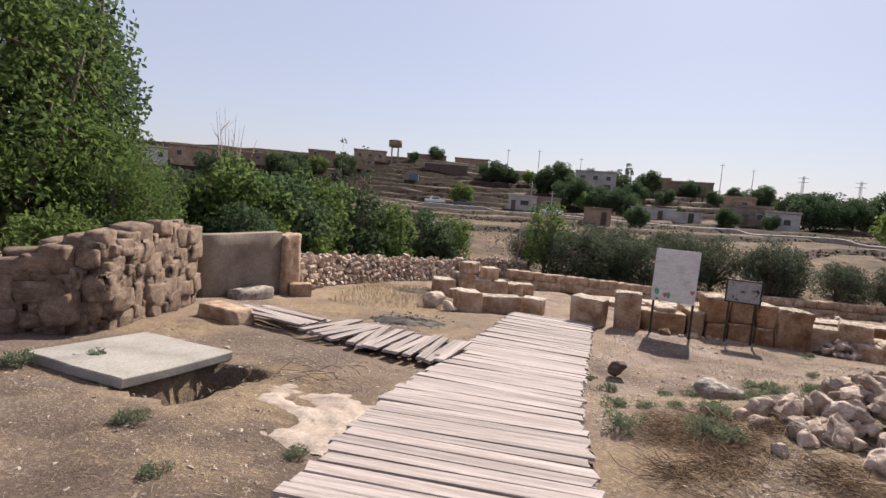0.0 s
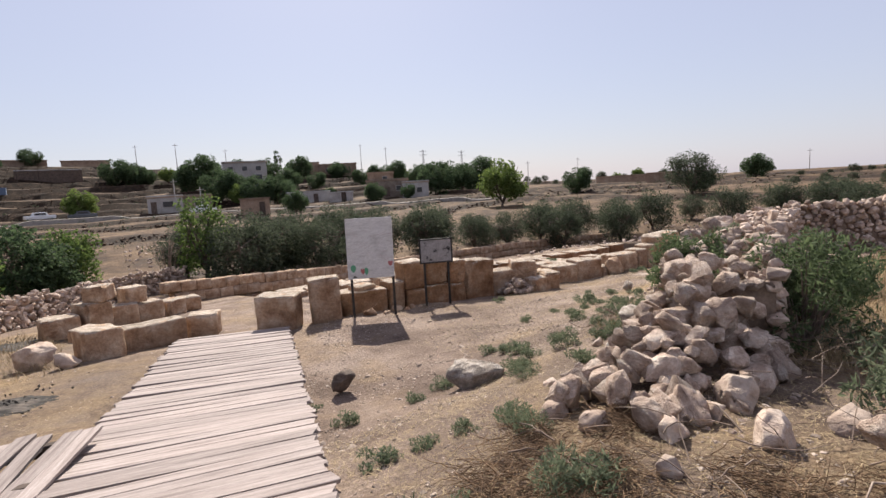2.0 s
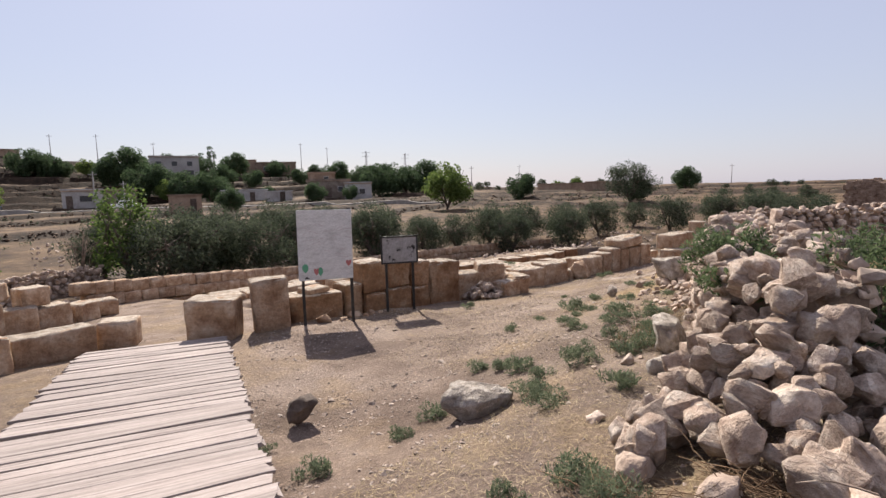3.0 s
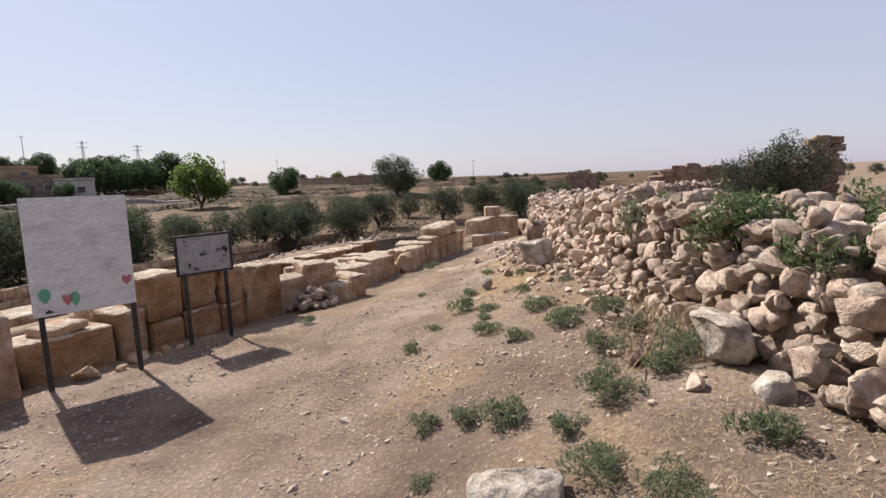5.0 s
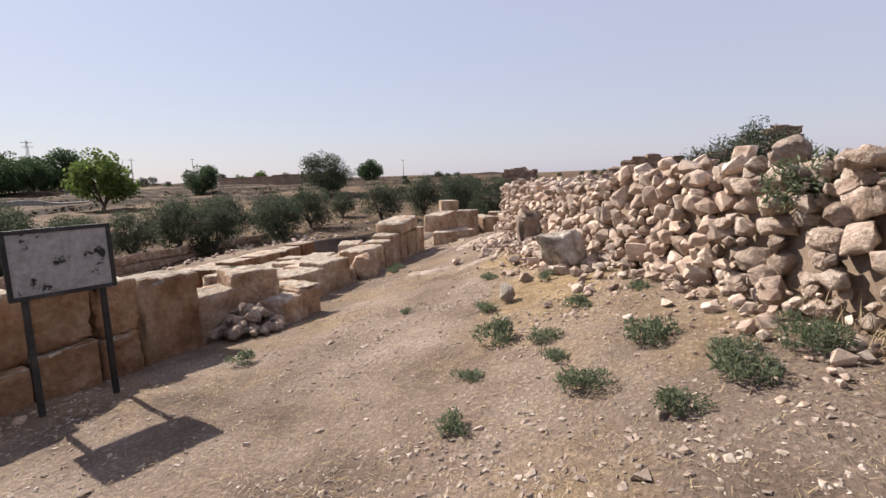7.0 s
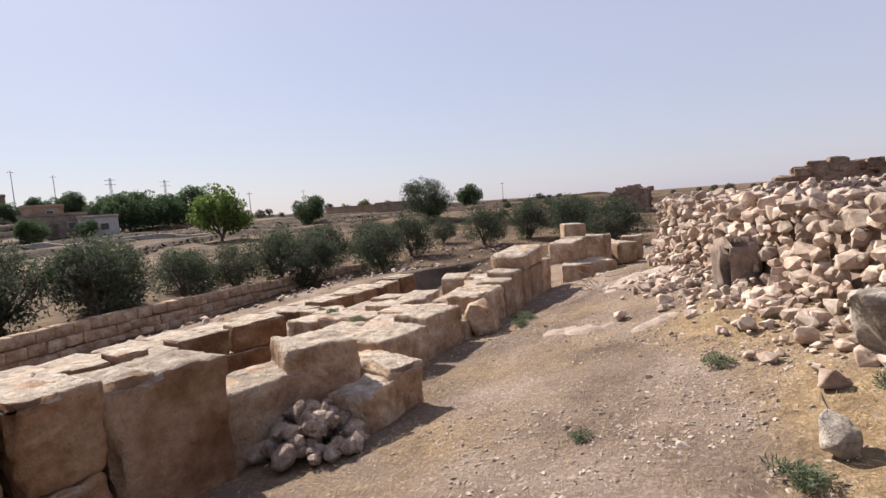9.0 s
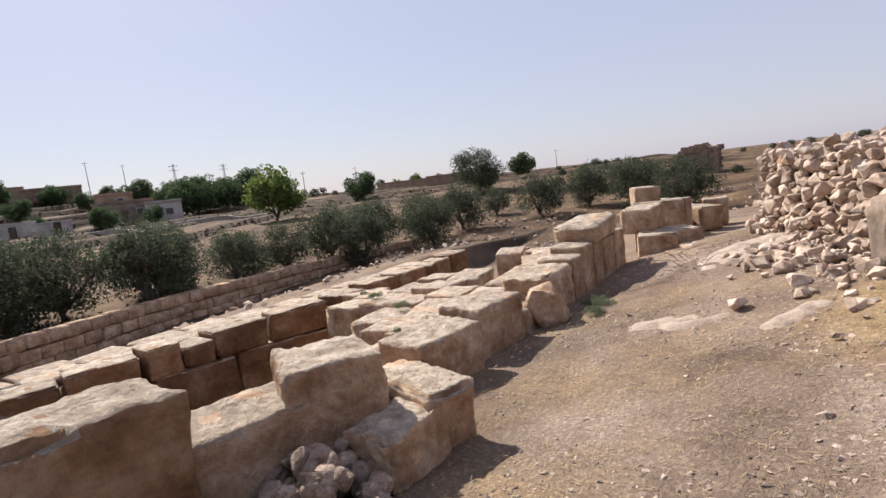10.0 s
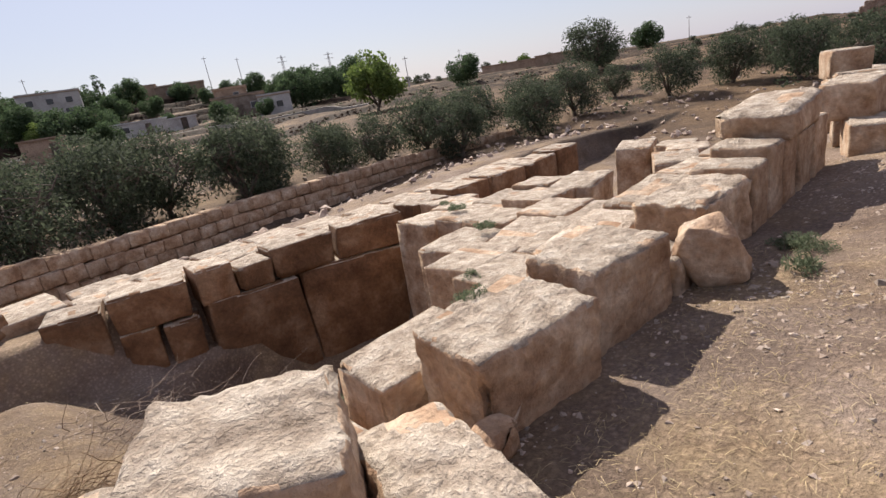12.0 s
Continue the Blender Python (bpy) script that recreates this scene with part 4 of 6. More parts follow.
for i in range(6):
    for j in range(4):
        x, y = 15.6 + j * 1.02 + (i % 2) * 0.3 + rng_.uniform(-.08, .08), 9.95 + i * 0.74 + rng_.uniform(-.05, .05)
        lim = np.interp(y, [9.7, 10.6, 11.6, 13.5], [14.4, 15.0, 16.4, 17.6])
        if x - 0.44 < lim or y > back_y(x) - 0.1 or x > np.interp(y, [10, 13.5], [18.6, 20.0]):
            continue
        h = rng_.uniform(2.26, 2.33)
        block(x, y, 1.0 + rng_.uniform(-.12, .06), 0.73, h, 430 + i * 4 + j, ASHLAR, rng_.uniform(-4, 4), z=-2.85 + (0.35 - 0.075 * i) * 0.8, parent=paving, name="flagstone", rough=0.035)
for i in range(16):
    x = 9.2 + i * 0.95
    for j in range(2):
        y = (back_y(x) if x > 13 else 15.7) + 1.1 + j * 0.75
        block(x + rng_.uniform(-.1, .1), y, 0.9, 0.7, 0.25, 480 + i * 2 + j, ASHLAR, rng_.uniform(-5, 5), z=-0.98 - 0.04 * j, parent=paving, name="flagstone", rough=0.02)
for i, (x, y, h) in enumerate([(19.6, 11.2, 1.5), (19.7, 12.0, 1.45), (23.2, 10.8, 1.4), (23.3, 11.7, 1.4), (22.2, 10.3, 1.5), (21.2, 10.2, 1.5)]):
    block(x, y, 0.9, 0.75, h, 520 + i, ASHLAR, 4 * i, z=-1.85, parent=pit, name="block")
block(12.4, 16.6, 0.5, 0.4, 0.35, 540, OCHRE, 20, z=-0.9, label="small ochre block standing on the rim paving", group=LOOSE)
boulder(12.1, 10.9, 0.7, 0.5, 0.4, 541, RUBBLE, "pale stone lying on the floor of the excavation")
boulder(11.9, 10.15, 0.45, 0.4, 0.32, 543, RUBBLE, "pale stone lying on the floor of the excavation")
boulder(12.25, 9.95, 0.35, 0.3, 0.3, 544, RUBBLE, "pale stone lying on the floor of the excavation")
boulder(11.5, 10.6, 0.5, 0.45, 0.35, 542, RUBBLE, "pale stone lying on the floor of the excavation")

# ---- far retaining wall of squared stones ----
ret = thing("retaining_wall", "low retaining wall of squared reddish stones below olive trees", "stone wall", kind="structure")
ret_line = [(6.0, 21.5), (10.0, 22.6), (16.4, 25.1), (22, 25.3), (28, 24.6), (36, 22.5)]
RET_STONES = [mesh_of(block_bm(0.62, 0.5, 0.42, 600 + i, 0.03, 3, 0.05), "stone") for i in range(6)]
for q in RET_STONES:
    q.materials.append(ASHLAR)
s_, L_ = 0.0, length_of(ret_line)
while s_ < L_:
    x, y, dx, dy = along(ret_line, s_)
    top_z = float(np.interp(x, [6, 10, 16, 36], [-0.45, -0.75, -1.38, -1.4]))
    for k in range(4):
        part("stone", RET_STONES[rng_.randrange(6)], None, ret, m=pose(x + dx * 0.3 * (k % 2), y, top_z - 0.42 * (k + 1) + rng_.uniform(-.03, .03), 0, 0, math.degrees(math.atan2(dy, dx)) + rng_.uniform(-4, 4)))
    s_ += 0.62

# ---- rubble wall on the right-hand side of the path ----
RUBBLE_LINE = [(7.05, 1.95), (7.6, 2.25), (9.0, 2.75), (11.0, 3.42), (12.7, 4.0), (15.9, 5.0), (19.5, 6.0)]
dry_wall("rubble_wall", RUBBLE_LINE, lambda x, y: float(np.interp(x, [7.0, 7.6, 8.6, 12, 13, 16, 19.5], [1.72, 1.62, 1.74, 1.72, 1.58, 1.42, 1.45])), 1.15, 0.225, 21, "dry-laid rubble wall of pale pinkish field stones", 300, both=True)
dry_wall("rubble_wall", [(20.3, 5.4), (22.9, 2.4), (27, -0.5), (34, -4)][::-1], lambda x, y: 1.5, 0.7, 0.25, 22, "distant rubble wall closing a dry field", 0)
# old house wall rising behind it, and a far ruined hut
dry_wall("ruined_house_wall", [(28.0, 3.4), (28.8, 1.5), (28.6, -4.6)][::-1], lambda x, y: float(np.interp(y, [-4.6, -3.9, -3.8, -3, 1.2, 2.0, 3.4], [3.0, 3.0, 2.1, 1.95, 2.0, 1.6, 0.4])), 0.8, 0.36, 23, "ruined brown stone house wall above a field", 0, mat_far=MASONRY, squared=True)
dry_wall("ruined_hut", [(68.5, 10.4), (68, 7.2)][::-1], lambda x, y: 2.2 - 0.25 * abs(y - 8.8), 2.4, 0.42, 24, "crumbling mud-roofed stone hut in the distance", 0, both=True, mat_far=MASONRY, squared=True)
# walls on the left-hand side
dry_wall("drystone_wall", [(-1.55, 10.4), (-1.3, 12.5), (-0.8, 14.5), (0.95, 18.5), (3.4, 23.2), (7.5, 26.0)][::-1], lambda x, y: gz(x, y) + 0.9, 0.7, 0.27, 25, "long drystone wall of small pink stones", 260)
dry_wall("mortared_stone_wall", [(-2.75, 7.0), (-2.4, 3.7), (-3.2, 2.95), (-5.6, 0.6)], lambda x, y: float(np.interp(y, [0.6, 3.2, 3.5, 3.7, 7.0], [1.7, 1.68, 1.75, 1.95, 1.8])), 0.6, 0.32, 26, "thick wall of rough reddish stones in old mortar", 299, lean=0.02, tilt=8, stone=MASONRY, mat_far=MASONRY, squared=True)


def plaster_wall():
    w = thing("wall_plastered", "stained plaster wall stub between stone piers", "wall", kind="structure")
    a, b = Vector((-2.95, 7.9, 0)), Vector((-2.0, 9.6, 0))
    c = (a + b) / 2
    turn = math.degrees(math.atan2(b.y - a.y, b.x - a.x))
    z = gz(c.x, c.y) - 0.1
    part("plaster", block_bm((b - a).length + 0.3, 0.3, 1.68 - z, 61, 0.012, 6, 0.02), PLASTER, w, m=pose(c.x, c.y, z, 0, 0, turn))
    part("pier", block_bm(0.55, 0.5, 1.72 - z, 62, 0.05, 6, 0.06), ASHLAR, w, m=pose(-1.72, 9.95, z - 0.1, 0, 0, turn))
    part("pier_foot", block_bm(0.55, 0.45, 0.5, 63, 0.04, 5, 0.05), ASHLAR, w, m=pose(-1.3, 9.75, z - 0.2, 0, 0, 20))
    part("ledge", block_bm(1.0, 0.45, 0.35, 64, 0.03, 5, 0.05), WHITE_STONE, w, m=pose(-2.1, 8.5, z, 0, 0, turn))


plaster_wall()

# ---- kerb of old blocks at the end of the walkway ----
KERB = "kerb of old blocks"
boulder(2.15, 10.3, 0.75, 0.7, 0.55, 201, RUBBLE, "rough grey-pink boulder beside a row of blocks", turn=20, group=KERB)
boulder(2.58, 9.6, 0.5, 0.45, 0.42, 202, RUBBLE, "small rough boulder beside a row of blocks", turn=50, group=KERB)
block(3.07, 10.25, 0.65, 0.6, 0.6, 203, ASHLAR, 15, label="cubic pinkish limestone block in a kerb row", group=KERB)
block(3.97, 10.72, 1.15, 0.5, 0.52, 204, ASHLAR, 12, label="long low limestone block in a kerb row", group=KERB)
block(4.98, 10.98, 0.62, 0.5, 0.52, 205, ASHLAR, -22, label="small squared limestone block at the walkway's end", group=KERB)
block(6.12, 9.5, 0.78, 0.58, 0.78, 206, ASHLAR, -38, label="tall trapezoid limestone block at the walkway's end", group=KERB)
block(7.0, 9.2, 0.62, 0.5, 0.98, 207, ASHLAR, -20, roll=-2, label="tall upright limestone block beside a notice board", group=KERB)
for i, (x, y, w, d, h, z, t) in enumerate([(2.5, 14.7, 0.8, 0.6, 0.6, -.6, 10), (3.2, 15.0, 0.7, 0.6, 0.9, -.7, 30), (3.9, 15.6, 0.7, 0.6, 0.7, -.75, 0), (4.5, 16.1, 0.8, 0.6, 0.6, -.75, 15), (3.4, 15.1, 0.7, 0.5, 0.4, 0.2, 60), (4.2, 15.9, 0.6, 0.5, 0.45, -.1, 20), (5.2, 16.6, 0.7, 0.6, 0.5, -.8, 40),
                                        (5.8, 17.6, 0.8, 0.6, 0.45, -.9, 5), (3.0, 13.6, 0.6, 0.5, 0.4, -.55, 40)]):
    block(x, y, w, d, h, 220 + i, ASHLAR, t, z=z, label="squared pinkish block in a tumbled stack", group="stack of squared blocks")

# ---- single stones ----
boulder(6.15, 3.45, 0.78, 0.5, 0.36, 230, WHITE_STONE, "whitish weathered stone lying among weeds", turn=-15, sink=0.1)
boulder(5.27, 4.97, 0.42, 0.34, 0.32, 231, DARK_STONE, "dark angular stone lying beside the walkway", sink=0.02)
boulder(7.5, 2.35, 0.62, 0.5, 0.46, 232, WHITE_STONE, "big grey weathered boulder at the foot of a rubble wall", turn=30)
boulder(12.42, 4.42, 0.72, 0.6, 0.62, 233, WHITE_STONE, "big grey pitted boulder at the foot of a rubble wall", turn=70)
block(15.55, 4.95, 0.5, 0.42, 0.66, 234, DARK_STONE, 15, z=gz(15.6, 4.95) - 0.04, roll=6, label="dark rounded stone block half blocking a gap in the wall", soft=0.2, rough=0.08)
boulder(11.45, 5.02, 0.24, 0.2, 0.27, 236, WHITE_STONE, "white pitted stone lying on dry grass", turn=20)
boulder(7.0, 2.2, 0.34, 0.26, 0.2, 235, WHITE_STONE, "pale flat stone at the wall's foot")


def bedrock(x, y, w, d, turn, seed):
    """Flat bedrock that shows through the path, with a ragged rim."""
    bm = bmesh.new()
    bmesh.ops.create_grid(bm, x_segments=36, y_segments=26, size=0.5)
    c, s_ = math.cos(radians(turn)), math.sin(radians(turn))
    for v in bm.verts:
        px, py = v.co.x * w, v.co.y * d
        wx, wy = x + px * c - py * s_, y + px * s_ + py * c
        rim = (abs(v.co.x) * 2) ** 4 + (abs(v.co.y) * 2) ** 4
        n1 = noise.noise(Vector((wx * 1.8, wy * 1.8, seed)))
        v.co = Vector((wx, wy, gz(wx, wy) + 0.03 - 0.11 * rim + n1 * 0.1 + noise.noise(Vector((wx * 7, wy * 7, seed))) * 0.035 + noise.noise(Vector((wx * 0.9, wy * 0.9, 0))) * 0.05))
    for f in bm.faces:
        f.smooth = True
    tagged(part("bedrock_slab", bm, CRUST), "flat pale bedrock slab rising from the path", "bedrock", "bedrock slabs", kind="structure")


for i, (x, y, w, d, t) in enumerate([(15.1, 6.72, 1.35, 0.62, -95), (14.62, 5.85, 0.7, 0.36, -55), (17.6, 6.4, 1.5, 0.9, 10), (18.4, 5.9, 1.0, 0.7, 50)]):
    bedrock(x, y, w, d, t, 240 + i)
for i, (x, y, w, d, h, t) in enumerate([(5.4, 1.65, 0.5, 0.3, 0.22, 20), (5.25, 1.2, 0.34, 0.3, 0.26, 0), (5.35, 0.72, 0.3, 0.28, 0.28, 60), (5.75, 1.9, 0.3, 0.25, 0.2, 10), (5.6, 0.3, 0.4, 0.34, 0.3, 40), (6.0, 0.65, 0.48, 0.36, 0.4, 80), (5.95, 2.2, 0.25, 0.2, 0.14, 0), (5.0, 0.55, 0.22, 0.2, 0.16, 30),
                                     (6.3, -0.15, 0.5, 0.4, 0.3, 15), (6.7, -0.45, 0.45, 0.4, 0.3, 50), (6.5, -0.9, 0.5, 0.35, 0.3, 75), (7.0, -1.1, 0.4, 0.4, 0.25, 35), (6.1, 0.1, 0.45, 0.35, 0.3, 5)]):
    boulder(x, y, w * 0.78, d * 0.78, h * 0.8, 260 + i, RUBBLE, "tumbled pinkish field stone at the broken wall's end", turn=t, group="tumbled field stones")


def cobble(seed):
    """A blunt, weathered cobble about one unit across."""
    bm = bmesh.new()
    bmesh.ops.create_icosphere(bm, subdivisions=3, radius=0.5)
    off = Vector((seed * 1.9, seed * 0.7, seed * 3.3))
    for v in bm.verts:
        d = v.co.normalized()
        flat = 1 - 0.22 * max(0.0, noise.noise(d * 1.3 + off) + 0.1) - 0.1 * abs(noise.noise(d * 2.4 + off))
        v.co = d * 0.5 * flat + noise.noise_vector(d * 6 + off) * 0.02
    for f in bm.faces:
        f.smooth = True
    return bm


COBBLES = [mesh_of(cobble(5 + i), "cobble") for i in range(6)]
for r_ in COBBLES:
    r_.materials.append(RUBBLE)


def stone_heap():
    rng = random.Random(44)
    for i in range(125):
        ang, rad = rng.uniform(0, 6.283), 0.58 * math.sqrt(rng.random())
        x, y = 11.84 + rad * math.cos(ang) * 0.75, 8.42 + rad * math.sin(ang) * 0.85
        k = rng.choice((0.1, 0.12, 0.14, 0.16, 0.19))
        z = gz(x, y) + k * 0.3 + max(0, 0.5 - rad * 0.8) * (0.1 + 0.85 * rng.random())
        ob = part("heap_stone", COBBLES[rng.randrange(6)] if i % 5 == 0 else ROCKS[rng.randrange(14)], None, m=placed(x, y, z, k * 1.2, k * 1.08, k * 0.95, rng, 40))
        tagged(ob, "fist to head sized field stone in a small heap", "stone", "small stone heap")


stone_heap()


def broken_end():
    """Collapsed end of the rubble wall: a ridge of field stones that sinks to the ground."""
    rng = random.Random(77)
    crest = [(5.35, 1.2), (6.6, 1.28), (7.3, 1.5)]
    long = length_of(crest)
    for i in range(190):
        s = long * rng.random() ** 0.75
        x, y, dx, dy = along(crest, s)
        q = rng.uniform(-1, 1)
        half = 0.62 if s > 0.5 else 0.45 + 0.3 * s
        x, y = x - dy * q * half, y + dx * q * half
        k = rng.choice((0.14, 0.18, 0.22, 0.25, 0.3))
        lift = float(np.interp(s, [0, 0.4, 1.2, 1.7, 2.1], [0.05, 0.2, 0.58, 0.9, 0.75]))
        z = gz(x, y) + lift * (1 - abs(q) ** 1.6) * rng.uniform(0.35, 1.05) + k * 0.25
        ob = part("fallen_stone", ROCKS[rng.randrange(14)], None, m=placed(x, y, z, k * 1.35, k * 1.1, k * 0.95, rng, 40))
        tagged(ob, "pinkish field stone in the collapsed end of a wall", "stone", "collapsed wall end")
    for i in range(46):
        x, y = 6.6 + rng.gauss(0, 0.55), -0.75 + rng.gauss(0, 0.35)
        k = rng.choice((0.14, 0.2, 0.26))
        ob = part("fallen_stone", ROCKS[rng.randrange(14)], None, m=placed(x, y, gz(x, y) + rng.uniform(0.0, 0.22), k * 1.35, k * 1.1, k * 0.95, rng, 40))
        tagged(ob, "pale field stone in a low row of rubble", "stone", "low row of rubble")


broken_end()


def scree():
    """Small stones that have rolled from the rubble wall."""
    rng = random.Random(91)
    mats = []
    L = length_of(RUBBLE_LINE)
    for i in range(620):
        x, y, dx, dy = along(RUBBLE_LINE, L * (0.02 + 0.85 * rng.random() ** 0.7))
        o = abs(rng.gauss(0, 0.45))
        k = rng.choice((0.05, 0.07, 0.09, 0.12, 0.16, 0.22)) * (1.0 if x > 12 else 0.7)
        px, py = x - dy * o, y + dx * o
        mats.append((rng.randrange(14), placed(px, py, gz(px, py) + k * 0.2 + max(0, 0.25 - o) * rng.random(), k * 1.3, k * 1.1, k * 0.85, rng, 35)))
    tagged(part("scree", join_many("scree", ROCK_ARR, mats), RUBBLE_JOINED), "small stones fallen along the foot of a rubble wall", "stones", kind="stuff")


scree()

# ---- small vegetation ----
nrng = np.random.default_rng(7)


def weed_mesh(seed, r, h, length, width, per=260):
    g = np.random.default_rng(seed)
    clumps = []
    for _ in range(9):
        a, q = g.uniform(0, 6.283), r * 0.75 * math.sqrt(g.uniform(0, 1))
        clumps.append((q * math.cos(a), q * math.sin(a), h * g.uniform(0.25, 0.75), r * g.uniform(0.3, 0.5), h / r * 0.75))
    return leaves("weed", clumps, per / (r * r) * 0.25, length, width, g, -0.5)


WEEDS = [weed_mesh(i, 0.17, 0.16, 0.05, 0.012, 1300) for i in range(4)]
BIG_WEEDS = [weed_mesh(10 + i, 0.3, 0.3, 0.06, 0.013, 3000) for i in range(3)]
for q in WEEDS + BIG_WEEDS:
    q.materials.append(WEED)


def weed(x, y, size=1.0, big=False, label="low grey-green thorny weed growing on dry soil", z=None):
    pool = BIG_WEEDS if big else WEEDS
    ob = part("weed", pool[int(nrng.integers(len(pool)))], None, m=pose(x, y, (gz(x, y) if z is None else z) - 0.02, 0, 0, float(nrng.uniform(0, 360))) @ Matrix.Diagonal((size, size, size * float(nrng.uniform(0.8, 1.2)), 1)))
    return tagged(ob, label, "weed", "weeds on the path")


for x, y, k in [(7.13, 4.33, .75), (7.2, 4.04, .9), (7.11, 3.72, 1.0), (6.0, 3.85, .9), (8.98, 4.34, 1.0), (8.75, 3.56, 1.1), (8.55, 3.9, .8), (10.07, 4.99, 1.2), (9.9, 4.6, .8), (9.39, 5.13, .8), (8.67, 5.07, .7), (10.43, 7.64, .9), (6.52, 4.08, .6), (9.5, 3.9, 1.1), (9.1, 3.5, .9),
                (7.5, 2.75, 1.0), (4.89, 2.05, .7), (5.2, 1.85, .9), (6.55, 2.35, 1.0), (4.7, 3.75, .9), (4.25, 2.3, 1.0), (4.6, 2.2, .7), (4.75, 4.6, .6), (9.46, 4.53, .7), (5.55, 3.75, .7), (6.9, 3.3, .8), (12.9, 5.4, .8), (11.2, 5.25, .9), (12.0, 4.6, .7), (10.6, 4.3, .9),
                (15.9, 7.75, .8), (16.5, 7.9, .9), (8.0, 3.1, 1.0), (8.3, 2.95, .9), (-0.2, 0.6, .9), (0.4, -0.2, .7), (-1.5, 2.0, 1.1), (-2.0, 1.6, 1.2), (1.2, 0.3, .6), (10.8, 3.75, .8), (13.6, 4.6, .7), (11.9, 6.3, .5), (4.3, 5.6, .6)]:
    weed(x, y, k)
for x, y, k in [(7.22, 3.06, .75), (6.45, 3.1, .65), (6.2, 2.75, .6), (4.6, 0.85, .9), (7.7, 2.6, .7), (8.22, 0.48, 1.2), (6.85, 0.0, 1.4), (7.2, -0.3, 1.2), (12.3, 2.3, .9), (16.3, 7.75, .55), (3.95, 1.15, .6), (5.05, 1.55, .6), (9.0, 3.15, .7), (12.6, 11.2, .9), (11.9, 11.6, .8)]:
    weed(x, y, k, True, "bushy grey-green weed growing among stones")

for x, y, z, k in [(14.35, 9.3, -.06, .8), (14.7, 9.75, -.2, .9), (15.3, 10.2, -.3, .7), (16.9, 11.2, -.36, .8), (17.8, 12.4, -.42, .9), (18.2, 13.0, -.46, .7), (13.7, 10.0, -.5, .9), (14.1, 9.35, -.1, .7)]:
    weed(x, y, k, False, "small tuft of dry green grass between flagstones", z)


def stems_and_crown(name, label, category, x, y, stems, crown, leaf_mat, z=None, group="", bark=BARK):
    t = thing(name, label, category, pose(x, y, (gz(x, y) if z is None else z) - 0.05), group)
    part("trunk", tubes_mesh("trunk", stems), bark, t).matrix_parent_inverse.identity()
    part("crown", crown, leaf_mat, t).matrix_parent_inverse.identity()
    return t


def make_tree(name, label, seed, height, spread, leaf_mat, leaf, density, base=0.25, squash=0.85, clump=0.33, trunk=0.12, n_clumps=22, forks=5, dome=False, bark=BARK):
    """A tree at the origin: a forked, tapered trunk, limbs, and an uneven crown of leaf clumps at the limbs' ends."""
    g = np.random.default_rng(seed)
    stems, clumps = [], []
    fork = height * base
    stems.append(([(0, 0, -0.2), (0.04, 0.02, fork * 0.5), (g.uniform(-.1, .1), g.uniform(-.1, .1), fork)], [trunk * 1.3, trunk, trunk * 0.85]))
    root = Vector(stems[0][0][-1])
    for k in range(forks):
        a = 6.283 * k / forks + g.uniform(-0.5, 0.5)
        out = spread * g.uniform(0.35, 0.75)
        top = height * g.uniform(0.6, 0.88)
        end = Vector((math.cos(a) * out, math.sin(a) * out, top))
        mid = root.lerp(end, 0.5) + Vector((g.uniform(-.15, .15), g.uniform(-.15, .15), g.uniform(-0.05, 0.1))) * height * 0.3
        stems.append(([root, mid, end], [trunk * 0.6, trunk * 0.36, trunk * 0.12]))
        for _ in range(max(1, n_clumps // forks)):
            u = g.uniform(0.3, 1.15)
            c = mid.lerp(end, u) if g.uniform() > 0.3 else root.lerp(mid, 0.55 + 0.4 * u)
            c = c + Vector((g.normal() * spread * 0.3, g.normal() * spread * 0.3, g.normal() * height * 0.09))
            if dome:
                d = Vector((g.normal(), g.normal(), g.normal())).normalized() * g.uniform(0.35, 1.0) ** 0.6
                c = Vector((d.x * spread * 0.8, d.y * spread * 0.8, height * 0.52 + d.z * height * 0.42))
            c.z = max(c.z, fork * 1.05)
            stems.append(([mid.lerp(end, min(1, u) * 0.8), c], [trunk * 0.16, trunk * 0.05]))
            clumps.append((c.x, c.y, c.z, spread * clump * g.uniform(0.6, 1.25), squash))
    crown = leaves("crown", clumps, density, leaf[0], leaf[1], g)
    t = thing(name, label, "tree", pose(0, 0, 0))
    part("trunk", tubes_mesh("trunk", stems), bark, t)
    part("crown", crown, leaf_mat, t)
    return t


def plant(ob, spots, first=True):
    """Sets the built tree at the first spot and copies of it at the others: x, y, turn, scale."""
    for i, (x, y, turn, k) in enumerate(spots):
        k = k * 0.84 if ob.name.startswith("olive_tree") and 23 < x < 62 and y > 5 else k
        m = pose(x, y, gz(x, y) - 0.03, 0, 0, turn)
        if i == 0:
            ob.matrix_basis = m @ Matrix.Diagonal((k, k, k, 1))
        else:
            c = copy_thing(ob, m)
            c.scale = (k, k, k)


